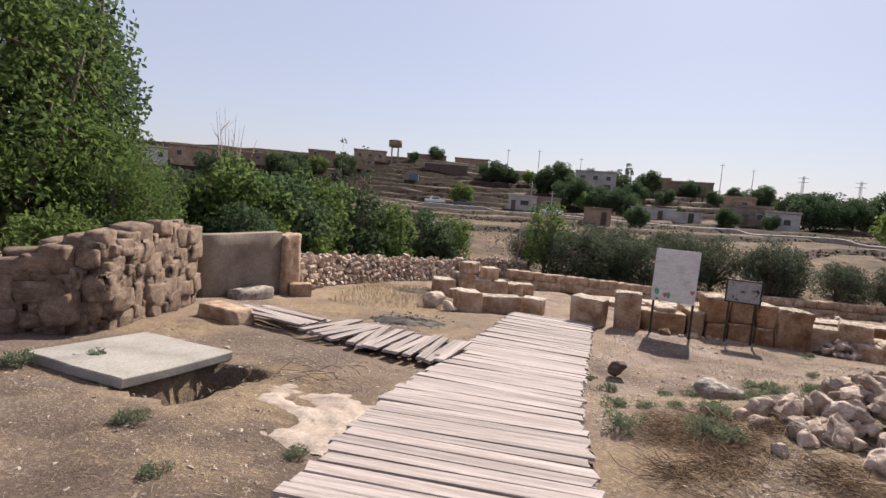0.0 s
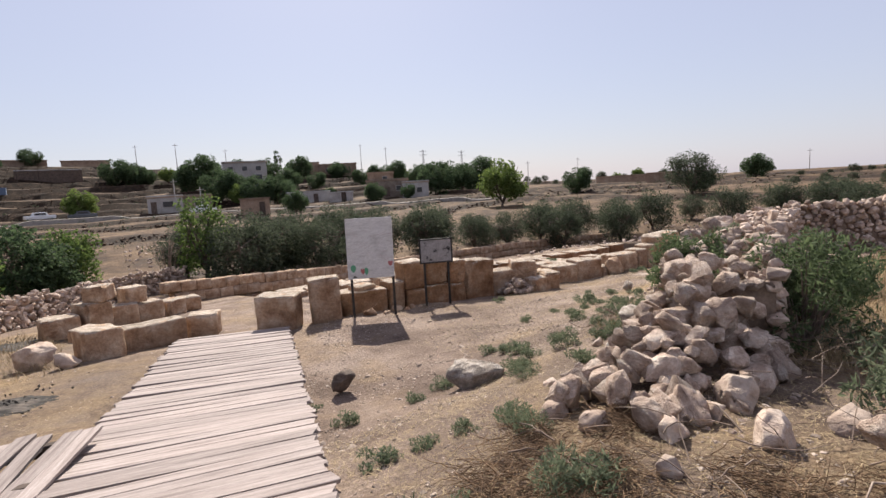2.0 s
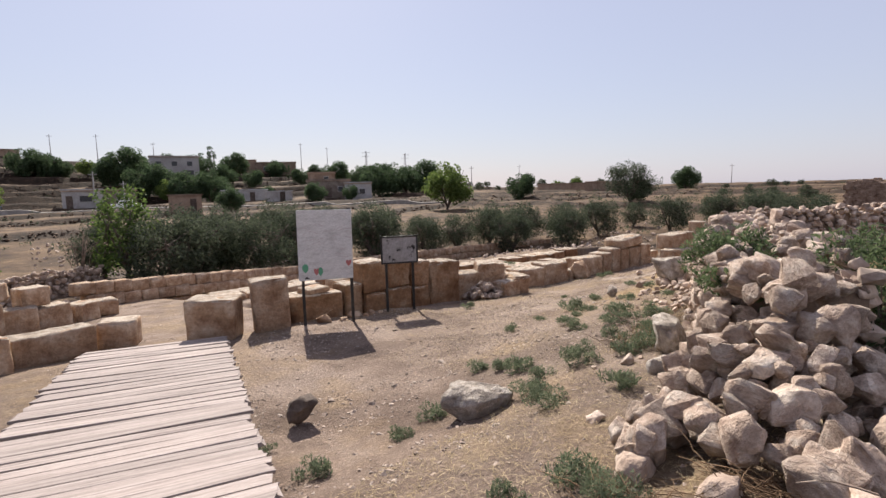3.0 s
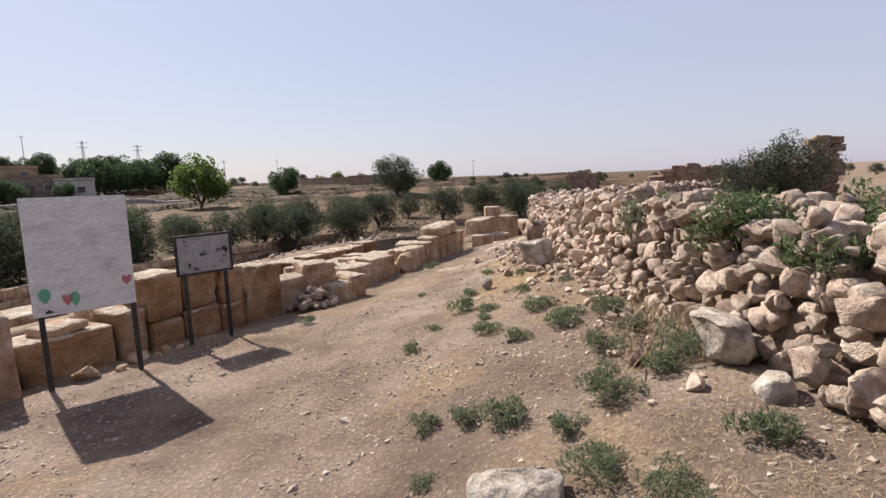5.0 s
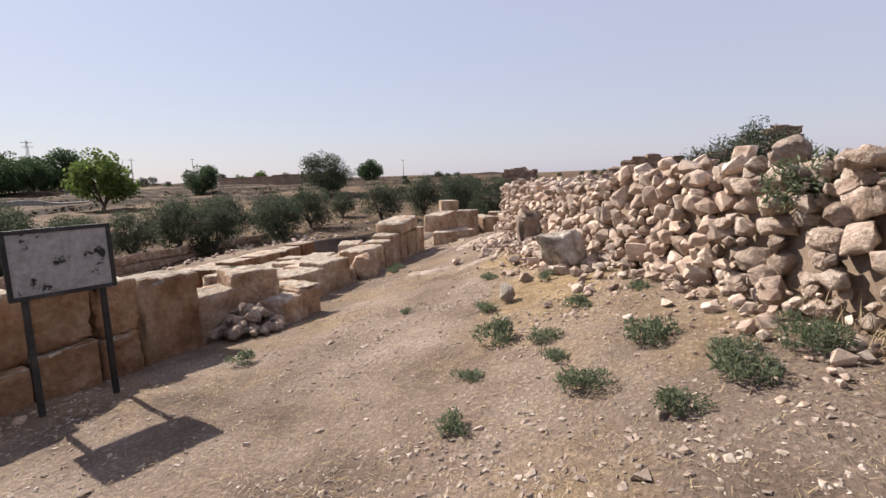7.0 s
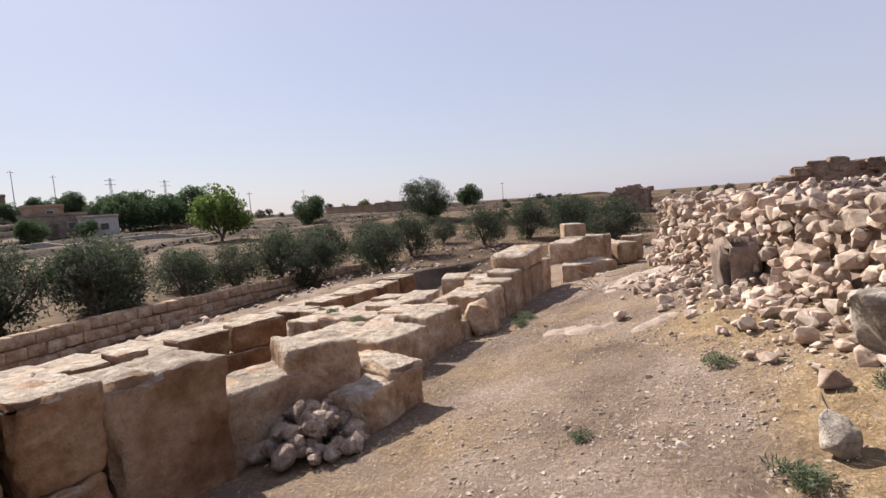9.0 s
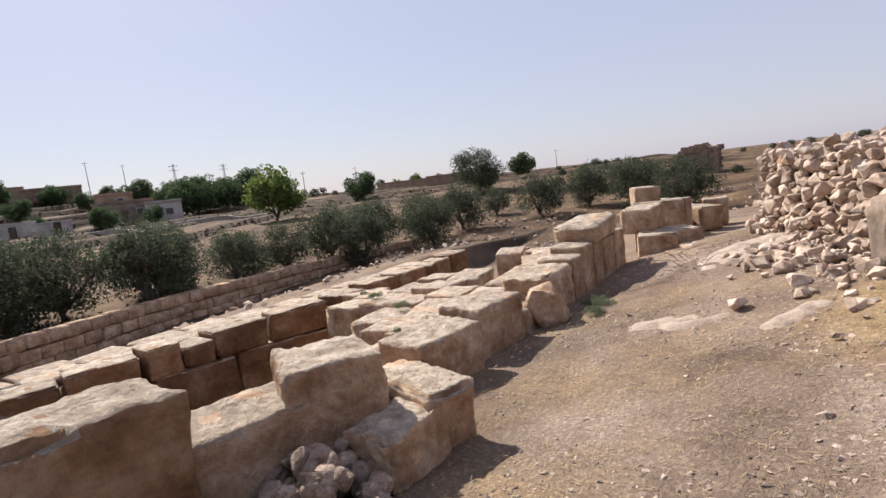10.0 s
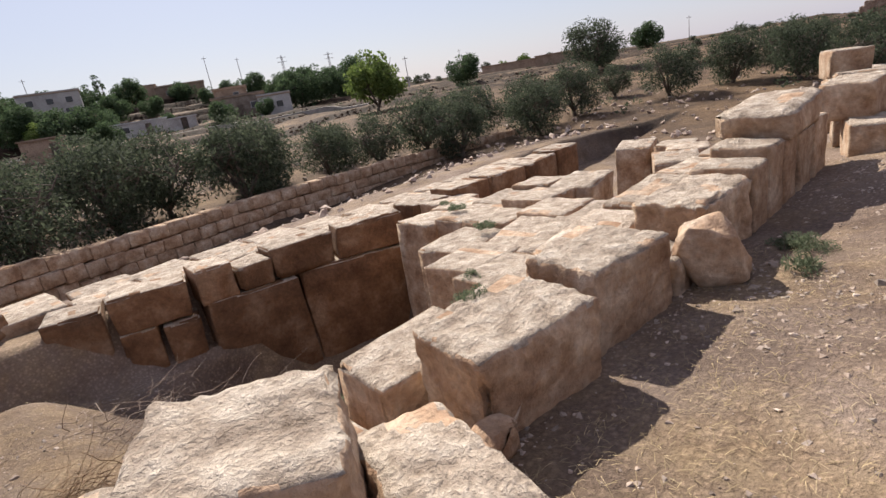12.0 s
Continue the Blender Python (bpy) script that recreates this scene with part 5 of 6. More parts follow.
GROVE = "olive grove below the ruins"
OL = [make_tree("olive_tree", "grey-green olive tree with a low dense crown", 40 + i, 3.2, 2.3, OLIVE, (0.17, 0.055), 380, 0.09, 0.9, 0.26, 0.13, 54, 6, True) for i in range(3)]
for o in OL:
    o["group"] = GROVE
plant(OL[0], [(17.6, 28.3, 10, 1.15), (22.2, 27.0, 80, 1.1), (31.5, 25.5, 200, 1.1), (40.0, 21.5, 40, 1.1), (10.0, 25.5, 300, 1.15), (19.0, 34.0, 60, 1.1), (47.5, 15.0, 140, 1.15), (50, 12.0, 20, 1.1), (38, 31, 70, .8), (12.6, 29.5, 15, 1.05), (15.5, 33.5, 40, 1.1), (23.6, 28.6, 130, 1.25), (31.0, 22.9, 220, 1.05), (34.4, 20.7, 300, 1.0)])
plant(OL[1], [(14.5, 26.8, 0, 1.05), (26.4, 27.0, 130, 0.95), (34.5, 24.5, 10, 1.1), (44.0, 17.5, 90, 1.1), (11.5, 27.5, 210, 1.2), (29.0, 30.0, 45, .8), (46.0, 11.5, 33, 1.2), (55, 14, 70, 1.1)])
plant(OL[2], [(28.6, 26.0, 66, 0.95), (37.2, 23.0, 150, 1.0), (20.0, 29.5, 200, 1.1), (24.6, 30.5, 300, 1.0), (42.0, 8.5, 80, 1.15), (51, 9.0, 10, 1.0), (47, 22, 40, .8), (8.2, 30.0, 70, .9)])
plant(make_tree("olive_tree", "grey-green olive tree in front of a ruined house", 51, 3.2, 1.9, OLIVE, (0.14, 0.045), 420, 0.16, 0.9, 0.3, 0.15, 54, 6, True), [(25.2, -1.0, 0, .72), (25.4, -2.3, 120, .85)])
plant(make_tree("broadleaf_tree", "bright green broadleaf tree behind an olive tree", 52, 4.6, 1.5, GREEN, (0.2, 0.11), 260, 0.12, 1.1, 0.34, 0.13, 44, 5, True), [(8.6, 27.2, 0, 1.0)])

# garden on the left-hand side
plant(make_tree("broadleaf_tree", "tall leafy tree with bluish-green rounded leaves", 60, 8.6, 1.9, DARKGREEN, (0.17, 0.11), 240, 0.16, 1.1, 0.34, 0.16, 84, 7, True), [(-6.9, 9.3, 0, 0.95), (-8.9, 12.4, 90, 0.95), (-10.5, 9.0, 200, 1.05)])
plant(make_tree("acacia_tree", "light green feathery tree behind a stone wall", 61, 5.2, 2.2, GREEN, (0.13, 0.06), 420, 0.12, 1.0, 0.32, 0.14, 80, 7, True), [(-6.6, 6.6, 0, 1.25), (-5.2, 8.6, 120, 0.72), (-8.6, 5.6, 40, 1.25), (-4.6, 7.2, 10, 0.55)])
BUSH = [make_tree("fig_bush", "dense green broad-leaved bush behind a drystone wall", 62 + i, 3.4, 1.7, (GREEN, DARKGREEN, LIME)[i], (0.19, 0.115), 300, 0.06, 1.0, 0.32, 0.07, 56, 7, True) for i in range(3)]
for o in BUSH:
    o["category"] = "bush"
plant(BUSH[0], [(-4.4, 13.5, 0, 1.1), (-3.0, 17.5, 90, 1.15), (-0.2, 21.5, 200, 1.0), (-5.6, 17.0, 30, 1.15), (3.0, 27.5, 60, 0.85)])
plant(BUSH[1], [(-3.4, 14.8, 0, 1.1), (-1.9, 20.0, 90, 1.2), (1.2, 25.2, 200, 1.0), (-4.5, 20.0, 30, 1.15), (-3.5, 11.5, 60, 0.7), (2.2, 25.8, 300, .8), (-6.4, 13.4, 10, 1.0)])
plant(BUSH[2], [(-3.3, 12.6, 0, 0.62), (-3.4, 16.2, 90, 0.95), (-2.1, 14.6, 200, 0.55), (-3.9, 4.7, 0, 0.5)])


def reed_tuft(x, y, seed, h, n, label, leafy):
    g = np.random.default_rng(seed)
    stems, clumps = [], []
    for _ in range(n):
        a, s = g.uniform(0, 6.283), g.uniform(0.05, 0.9)
        top = Vector((math.cos(a) * s + g.normal() * 0.2, math.sin(a) * s, h * g.uniform(0.75, 1.05)))
        stems.append(([(g.normal() * .1, g.normal() * .1, -0.1), top * 0.5 + Vector((0, 0, h * 0.1)), top], [0.022, 0.015, 0.005]))
        for _ in range(3):
            b = top * g.uniform(0.6, 0.9)
            stems.append(([b, b + Vector((g.normal() * .25, g.normal() * .25, g.uniform(.15, .5)))], [0.009, 0.003]))
        if leafy:
            for u in (0.72, 0.82, 0.9, 1.0):
                c = top * u
                clumps.append((c.x, c.y, c.z, 0.16, 0.9))
    t = thing("bare_shrub" if not leafy else "leafy_shoots", label, "shrub", pose(x, y, gz(x, y)))
    part("woody_base", tubes_mesh("woody_base", stems, 4), TWIG, t)
    if leafy:
        part("crown", leaves("crown", clumps, 420, 0.17, 0.07, g), OLIVE, t)


reed_tuft(-5.6, 15.6, 3, 5.6, 22, "tall leafless pale shrub behind green bushes", False)
reed_tuft(-2.4, 19.2, 4, 5.6, 6, "thin leafy shoots standing above the bushes", True)
reed_tuft(-1.2, 20.4, 5, 5.6, 6, "thin leafy shoots standing above the bushes", True)
reed_tuft(6.9, 27.5, 6, 2.6, 14, "brown leafless shrub beside an olive tree", False)


def shrub(x, y, r, h, seed, mat, label, leaf=(0.075, 0.02), density=4200, z=None):
    g = np.random.default_rng(seed)
    clumps, stems = [], []
    for _ in range(26):
        a, q = g.uniform(0, 6.283), r * math.sqrt(g.uniform(0, 1)) * 0.85
        c = (q * math.cos(a), q * math.sin(a), h * g.uniform(0.2, 0.9) * (1 - 0.35 * (q / r) ** 2))
        clumps.append((*c, r * g.uniform(0.2, 0.36), 1.0))
        stems.append(([(0, 0, -0.1), (c[0] * .5, c[1] * .5, c[2] * .6), c], [0.014, 0.009, 0.003]))
    t = thing("shrub", label, "shrub", pose(x, y, gz(x, y) if z is None else z))
    part("woody_base", tubes_mesh("woody_base", stems, 4), BARK, t)
    part("foliage", leaves("foliage", clumps, density, leaf[0], leaf[1], g, -0.4), mat, t)


shrub(8.15, 0.98, 0.62, 1.4, 1, SHRUB, "bushy green shrub growing behind a rubble wall")
shrub(8.85, 1.15, 0.5, 1.2, 2, SHRUB, "bushy green shrub growing behind a rubble wall")
shrub(7.45, 1.8, 0.34, 0.42, 3, SHRUB, "grey-green shrub spilling over a rubble wall", z=1.35)
shrub(8.3, 2.15, 0.42, 0.45, 4, SHRUB, "leafy green shrub spilling over a rubble wall", z=1.5)
shrub(10.2, 2.7, 0.45, 0.45, 5, WEED, "grey-green shrub on the top of a rubble wall", z=1.4)
shrub(12.4, 1.9, 0.5, 0.6, 6, WEED, "pale green shrub in a dry field")


def dead_branches(x, y, n, size, seed, label, mat=TWIG, low=1.0, fine=1.0):
    g = np.random.default_rng(seed)
    stems = []
    for _ in range(n):
        a = g.uniform(0, 6.283)
        p = Vector((g.normal() * size * 0.45, g.normal() * size * 0.45, g.uniform(0.0, 0.25) * low))
        pts, d = [p], Vector((math.cos(a), math.sin(a), g.uniform(-0.1, 0.55) * low))
        for _ in range(4):
            d = (d + Vector((g.normal() * .3, g.normal() * .3, g.normal() * .22 - 0.04))).normalized()
            p = p + d * size * g.uniform(0.12, 0.3)
            p.z = max(p.z, 0.02)
            pts.append(p.copy())
        r = g.uniform(0.0025, 0.006) * fine
        stems.append((pts, [r, r * .9, r * .75, r * .55, r * .3]))
    ob = part("dead_branches", tubes_mesh("dead_branches", stems, 4), mat, m=pose(x, y, gz(x, y)))
    tagged(ob, label, "dead branches", kind="stuff")


dead_branches(6.1, -0.15, 34, 0.6, 1, "tangle of dry grey branches lying against tumbled stones")
dead_branches(5.0, 0.45, 16, 0.4, 2, "heap of dry thorny twigs on the ground")
dead_branches(4.8, 1.1, 12, 0.3, 3, "scatter of dry thorny twigs on the ground")
for i, (x, y) in enumerate([(4.4, 0.3), (4.75, 0.75), (5.1, 0.1), (4.2, -0.4), (4.9, -0.5), (4.9, 1.35), (4.45, 1.2), (5.5, -0.4), (5.35, 1.0), (4.0, 0.15), (4.3, 0.9), (5.7, -0.9), (5.2, -1.1), (4.5, -1.0), (3.9, -0.9)]):
    dead_branches(x, y, 200, 0.3, 30 + i, "mat of brown dead stalks covering the soil", STALK, 0.22, 0.6)
dead_branches(7.9, -0.2, 60, 1.0, 4, "tangle of dry grey branches in a field corner")
dead_branches(7.2, 0.6, 40, 0.7, 5, "tangle of dry grey branches in a field corner")
dead_branches(0.95, 2.35, 40, 0.45, 6, "bundle of dry straw and twigs beside an open shaft")
dead_branches(12.9, 13.6, 60, 0.9, 7, "brown dry scrub at the foot of a chamber wall")
for i, (x, y) in enumerate([(11.5, 10.5), (12.0, 10.9), (12.6, 11.5), (13.1, 12.2), (11.2, 11.2), (12.2, 11.9)]):
    dead_branches(x, y, 160, 0.55, 60 + i, "mat of brown dry scrub on the excavation floor", STALK, 0.7, 0.8)
dead_branches(13.6, 12.9, 40, 0.8, 8, "brown dry scrub at the foot of a chamber wall")
dead_branches(7.9, 2.95, 30, 0.4, 9, "dry brown stalks at the foot of a rubble wall")
dead_branches(17.6, 6.9, 40, 0.5, 10, "brown dry scrub beside tumbled blocks")


# ---- scattered litter: gravel, straw, dry stalks ----
def ground_spots(n, boxes, rng, avoid=True):
    out = []
    for (x0, x1, y0, y1), share in boxes:
        k = int(n * share)
        xy = np.stack([rng.uniform(x0, x1, k), rng.uniform(y0, y1, k)], 1)
        if avoid:
            walkx = np.interp(xy[:, 1], [-5.8, -0.6, 1.6, 3.6, 6.8, 9.75], [1.3, 2.25, 2.72, 3.3, 4.33, 5.3])
            xy = xy[(np.abs(xy[:, 0] - walkx) > 1.0) | (xy[:, 1] > 9.4)]
        out.append(xy)
    xy = np.concatenate(out)
    return np.column_stack([xy, ground_z(xy[:, 0], xy[:, 1])])


def gravel():
    rng = np.random.default_rng(3)
    pyr = random.Random(3)
    spots = ground_spots(48000, [((4.2, 20, 2.6, 9.0), 0.62), ((-2, 2, -2, 8), 0.10), ((8, 16, 3.8, 6.0), 0.1), ((0, 8, 6, 20), 0.1), ((9, 14, 10, 15), 0.05), ((3.8, 7, -1, 3), 0.1)], rng)
    mats = []
    for x, y, z in spots.tolist():
        dens = noise.noise(Vector((x * 0.7, y * 0.7, 3)))
        if dens < 0.05 and pyr.random() < 0.8:
            continue
        k = 0.013 + 0.042 * pyr.random() ** 3
        if pyr.random() < 0.025:
            k *= 2.1
        mats.append((pyr.randrange(6), placed(x, y, z - k * 0.05 + noise.noise(Vector((x * 0.9, y * 0.9, 0))) * 0.05 + noise.noise(Vector((x * 3.1, y * 3.1, 5))) * 0.022, k * 1.6, k * 1.35, k * 0.85, pyr, 12)))
    tagged(part("gravel", join_many("gravel", SMALL_ARR, mats), GRAVEL), "pale gravel and small stones scattered on the path", "gravel", kind="stuff")


def blades(name, spots, length, width, lift, rng):
    n = len(spots)
    c = spots + np.column_stack([np.zeros(n), np.zeros(n), rng.uniform(0.0, 0.02, n)])
    c[:, 2] += np.array([noise.noise(Vector((x * 0.9, y * 0.9, 0))) * 0.05 + noise.noise(Vector((x * 3.1, y * 3.1, 5))) * 0.022 for x, y, _ in spots.tolist()])
    a = rng.uniform(0, 6.283, n)
    L = length * rng.uniform(0.4, 1.3, n)
    d = np.column_stack([np.cos(a), np.sin(a), rng.uniform(lift[0], lift[1], n)])
    d /= np.linalg.norm(d, axis=1)[:, None]
    s = np.column_stack([-np.sin(a), np.cos(a), np.zeros(n)]) * width
    tip = c + d * L[:, None]
    mid = c + d * L[:, None] * 0.5 + np.column_stack([np.zeros(n), np.zeros(n), L * 0.08])
    v = np.stack([c - s, c + s, mid + s * 0.7, mid - s * 0.7, tip], 1).reshape(-1, 3)
    i = np.arange(n)[:, None] * 5
    f = np.concatenate([i + np.array([0, 1, 2]), i + np.array([0, 2, 3]), i + np.array([3, 2, 4])])
    return joined(name, v, f)


gravel()
lr = np.random.default_rng(11)
tagged(part("straw_litter", blades("straw_litter", ground_spots(42000, [((4.0, 8, -0.5, 3.2), 0.3), ((7, 16, 3, 6), 0.28), ((-2.5, 2, -2, 7), 0.14), ((8, 16.5, 6, 8.4), 0.22), ((0, 3, 5, 16), 0.1), ((10, 14, 10, 15), 0.06)], lr), 0.075, 0.0017, (-0.05, 0.3), lr), STRAW),
       "dry straw and broken stalks littering the soil", "straw", kind="stuff")
tagged(part("dry_grass", blades("dry_grass", ground_spots(64000, [((7.5, 20, -3, 3.0), 0.62), ((-0.5, 2.5, 9, 16), 0.05), ((16, 28, -6, 2.5), 0.18)], lr), 0.24, 0.003, (0.3, 1.8), lr), STRAW),
       "straw-yellow dry grass standing in a fallow field", "grass", kind="stuff")

# burnt patches
for x, y, r in ((1.65, 7.4, 0.75), (1.5, 14.6, 1.0)):
    bm = bmesh.new()
    bmesh.ops.create_circle(bm, cap_ends=True, cap_tris=True, segments=40, radius=r)
    bmesh.ops.subdivide_edges(bm, edges=bm.edges[:], cuts=5, use_grid_fill=True)
    for v in bm.verts:
        k = v.co.length / r
        v.co.x *= 1.2 + 0.25 * noise.noise(Vector((v.co.x * 3, v.co.y * 3, r)))
        v.co.y *= 0.9 + 0.25 * noise.noise(Vector((v.co.y * 3, v.co.x * 3, r)))
        v.co.z = gz(x + v.co.x, y + v.co.y) - gz(x, y) + 0.05 - 0.11 * k ** 4 + noise.noise(Vector((v.co.x * 9, v.co.y * 9, 2))) * 0.03
    tagged(part("ash_patch", bm, ASH, m=pose(x, y, gz(x, y))), "dark patch of ash and charcoal on the ground", "ash", kind="stuff")
    pr = random.Random(int(r * 100))
    mats = [(pr.randrange(6), placed(x + pr.gauss(0, r * .5), y + pr.gauss(0, r * .4), gz(x, y) + 0.04, .09 * pr.random() + .03, .05, .04, pr, 40)) for _ in range(120)]
    tagged(part("charred_bits", join_many("charred_bits", SMALL_ARR, mats), ASH), "charred lumps and stones on an ash patch", "ash", kind="stuff")


# ---- hillside: houses, trees, poles, cars, terrace stones ----
def spot(az, r):
    return 2.8 + r * math.sin(radians(az)), r * math.cos(radians(az))


def house(az, r, w, d, h, material, label, windows=(), doors=(), roof=None, turn=0.0, parapet=0.25, sink=0.6, lift=0.0, category="house"):
    """A flat-roofed village house that faces the viewer's side of the hill."""
    x, y = spot(az, r)
    t = thing("village_house", label, category, pose(x, y, gz(x, y) + lift, 0, 0, -az + turn), "village houses")
    part("wall", box_bm(w, d, h + sink, 0.04, -sink), material, t)
    part("roof", box_bm(w + 0.35, d + 0.35, 0.16, 0.02, h), roof or ADOBE, t)
    if parapet:
        for bx, by, bw, bd in ((0, -d / 2, w, 0.22), (0, d / 2, w, 0.22), (-w / 2, 0, 0.22, d), (w / 2, 0, 0.22, d)):
            bm = box_bm(bw, bd, parapet, 0.02, h + 0.16)
            for v in bm.verts:
                v.co += Vector((bx, by, 0))
            part("parapet", bm, material, t)
    for wx, wz, ww, wh in windows:
        bm = box_bm(ww + 0.16, 0.12, wh + 0.16, 0.01, wz)
        for v in bm.verts:
            v.co += Vector((wx, -d / 2 - 0.02, 0))
        win = part("window", bm, WHITEWASH, t)
        bm = box_bm(ww, 0.06, wh, 0.0, wz + 0.08)
        for v in bm.verts:
            v.co += Vector((wx, -d / 2 - 0.07, 0))
        part("pane", bm, GLASS_DARK, win)
    for dx, dw in doors:
        bm = box_bm(dw, 0.12, 2.0, 0.01)
        for v in bm.verts:
            v.co += Vector((dx, -d / 2 - 0.02, 0))
        part("door", bm, BEAM, t)
    return t


house(16.6, 150, 11, 8, 5.6, WHITEWASH, "two-storey whitewashed house among hillside trees", [(-3.5, 3.4, 1.2, 1.1), (0, 3.4, 1.2, 1.1), (3.4, 3.4, 1.2, 1.1), (3.2, 0.8, 2.0, 1.5)], [(-1.5, 1.2)])
house(22.8, 118, 9, 6, 2.4, WHITEWASH, "low whitewashed house with a bright flat roof", [(-2, 0.8, 1, 0.9)], [(1.5, 1.0)], ROOF_PALE, parapet=0)
house(26.2, 112, 5, 4, 1.9, WHITEWASH, "small pale shed on a terrace", (), [(0.6, 1.0)], ROOF_PALE, parapet=0)
house(31.3, 116, 9, 7, 3.4, PLASTER, "grey plastered house behind terrace walls", [(-2.4, 1.1, 1.0, 1.0), (2.4, 1.1, 1.0, 1.0)], [(0, 1.1)])
house(34.4, 112, 5.5, 6, 3.1, WHITEWASH, "pale pink house beside a grey one", [(0.8, 1.0, 1.1, 1.0)], [(-1.6, 1.0)])
house(30.6, 124, 6, 5, 5.2, ADOBE, "reddish adobe house with an upper room", [(1, 3.4, 1, 1)])
house(17.3, 84, 4.2, 3.6, 2.5, ADOBE, "small brown stone hut below the village", (), [(1.0, 0.8)], parapet=0)
house(9.0, 104, 5.5, 5, 2.7, WHITEWASH, "small white house beside a dirt road", [(0.4, 1.0, 1.6, 0.9)], [(-1.8, 0.9)])
house(11.4, 106, 6.5, 5, 2.6, PLASTER, "grey shed adjoining a white house", [(1.2, 0.9, 1.6, 1.1)])
house(26.0, 172, 12, 8, 3.2, ADOBE, "long brown house on the skyline", [(-3, 1, 1, 1), (2, 1, 1, 1)])
house(22.6, 175, 9, 7, 3.0, ADOBE, "brown house on the skyline", [(1, 1, 1, 1)])
house(-2.0, 186, 14, 5, 1.8, ADOBE, "long brown wall-like farm building on the crest", parapet=0)
house(3.0, 188, 12, 5, 1.8, ADOBE, "low brown farm building on the crest", parapet=0)
house(-8.3, 165, 10, 8, 3.0, ADOBE, "brown hilltop house beside a water tower", [(-3.2, 1.0, 1.1, 1.1), (0, 1.0, 1.1, 1.1), (3.0, 1.0, 1.1, 1.1)])
house(-9.0, 150, 6, 6, 2.4, ADOBE, "adobe house below the crest", [(1.5, 1.0, 1.0, 1.0)])
house(-13.5, 165, 8, 7, 2.6, ADOBE, "adobe house on the hill's shoulder", [(-2, 1.2, 1, 1)])
house(-20.5, 150, 11, 8, 2.8, ADOBE, "broad adobe house on the hill's shoulder", [(-3.5, 1.2, 1, 1), (1, 1.2, 1, 1), (4, 1.2, 1, 1)])
house(-26.5, 142, 9, 8, 4.0, ADOBE, "adobe house above the garden trees", [(-2.5, 1.8, 1, 1.1), (2, 1.8, 1, 1.1)])
house(-30.0, 140, 7, 7, 3.4, WHITEWASH, "pale house half hidden by a large tree", [(2, 1.4, 1, 1.1)])
house(57.5, 128, 16, 2, 1.6, ADOBE, "long low reddish wall on a far terrace", parapet=0, category="wall")
house(61.0, 122, 9, 2, 2.3, ADOBE, "low brown ruined building beside a tree", parapet=0)


def canopy_shed(az, r):
    x, y = spot(az, r)
    t = thing("open_shed", "open shed with a pale sheet roof on posts", "shed", pose(x, y, gz(x, y), 0, 0, -az))
    part("roof", box_bm(13, 5, 0.15, 0.02, 2.6), ROOF_PALE, t)
    for px in (-6, -2, 2, 6):
        bm = box_bm(0.2, 0.2, 3.2, 0.0, -0.6)
        for v in bm.verts:
            v.co += Vector((px, -2.2, 0))
        part("post", bm, BEAM, t)
    part("back_wall", box_bm(13, 0.3, 3.2, 0.0, -0.6), BEAM, t)
    t.children[-1].location.y = 2.2


canopy_shed(0.2, 155)
x_, y_ = spot(-3.4, 140)
tagged(part("blue_tarpaulin_shed", box_bm(2.6, 2.4, 1.7, 0.05, -0.2), BLUE_SHEET, m=pose(x_, y_, gz(x_, y_))), "small shed wrapped in blue sheeting", "shed")


def water_tower(az, r):
    x, y = spot(az, r)
    t = thing("water_tower", "squat round water tank on a concrete tower", "water tower", pose(x, y, gz(x, y), 0, 0, -az))
    for px, py in ((-1, -1), (1, -1), (1, 1), (-1, 1)):
        bm = box_bm(0.45, 0.45, 5.6, 0.02, -0.5)
        for v in bm.verts:
            v.co += Vector((px, py, 0))
        part("leg", bm, CONCRETE, t)
    part("tank", tubes_mesh("tank", [([(0, 0, 5.0), (0, 0, 5.2), (0, 0, 7.2), (0, 0, 7.3)], [1.5, 2.1, 2.1, 1.9])], 16), ADOBE, t)


water_tower(-5.6, 165)


def utility_pole(az, r, h, steel=False):
    x, y = spot(az, r)
    t = thing("utility_pole", "slim grey utility pole with a short crossarm", "utility pole", pose(x, y, gz(x, y) - 0.3, 0, 0, -az), "utility poles")
    part("mast", tubes_mesh("mast", [([(0, 0, 0), (0, 0, h)], [0.13, 0.07])], 6), POLE_GREY, t)
    for k in range(2 if steel else 1):
        bm = box_bm(2.2 if steel else 1.2, 0.1, 0.1, 0.0, h - 0.5 - 1.0 * k)
        part("crossarm", bm, POLE_GREY, t)
    if steel:
        part("lattice", tubes_mesh("lattice", [([(s * 0.5, 0, 0), (s * 0.16, 0, h)], [0.06, 0.05]) for s in (-1, 1)], 5), POLE_GREY, t)


for az, r, h, st in ((7.0, 170, 8, 0), (10.4, 165, 9, 0), (14.9, 172, 8.5, 0), (28.6, 168, 10.5, 0), (31.3, 172, 9.5, 0), (35.4, 150, 10.5, 1), (39.6, 158, 9.5, 1), (46.8, 130, 7, 0), (52.0, 180, 8, 0), (12.2, 100, 5, 0), (9.9, 101, 6, 0), (72.6, 170, 6, 0)):
    utility_pole(az, r, h, bool(st))


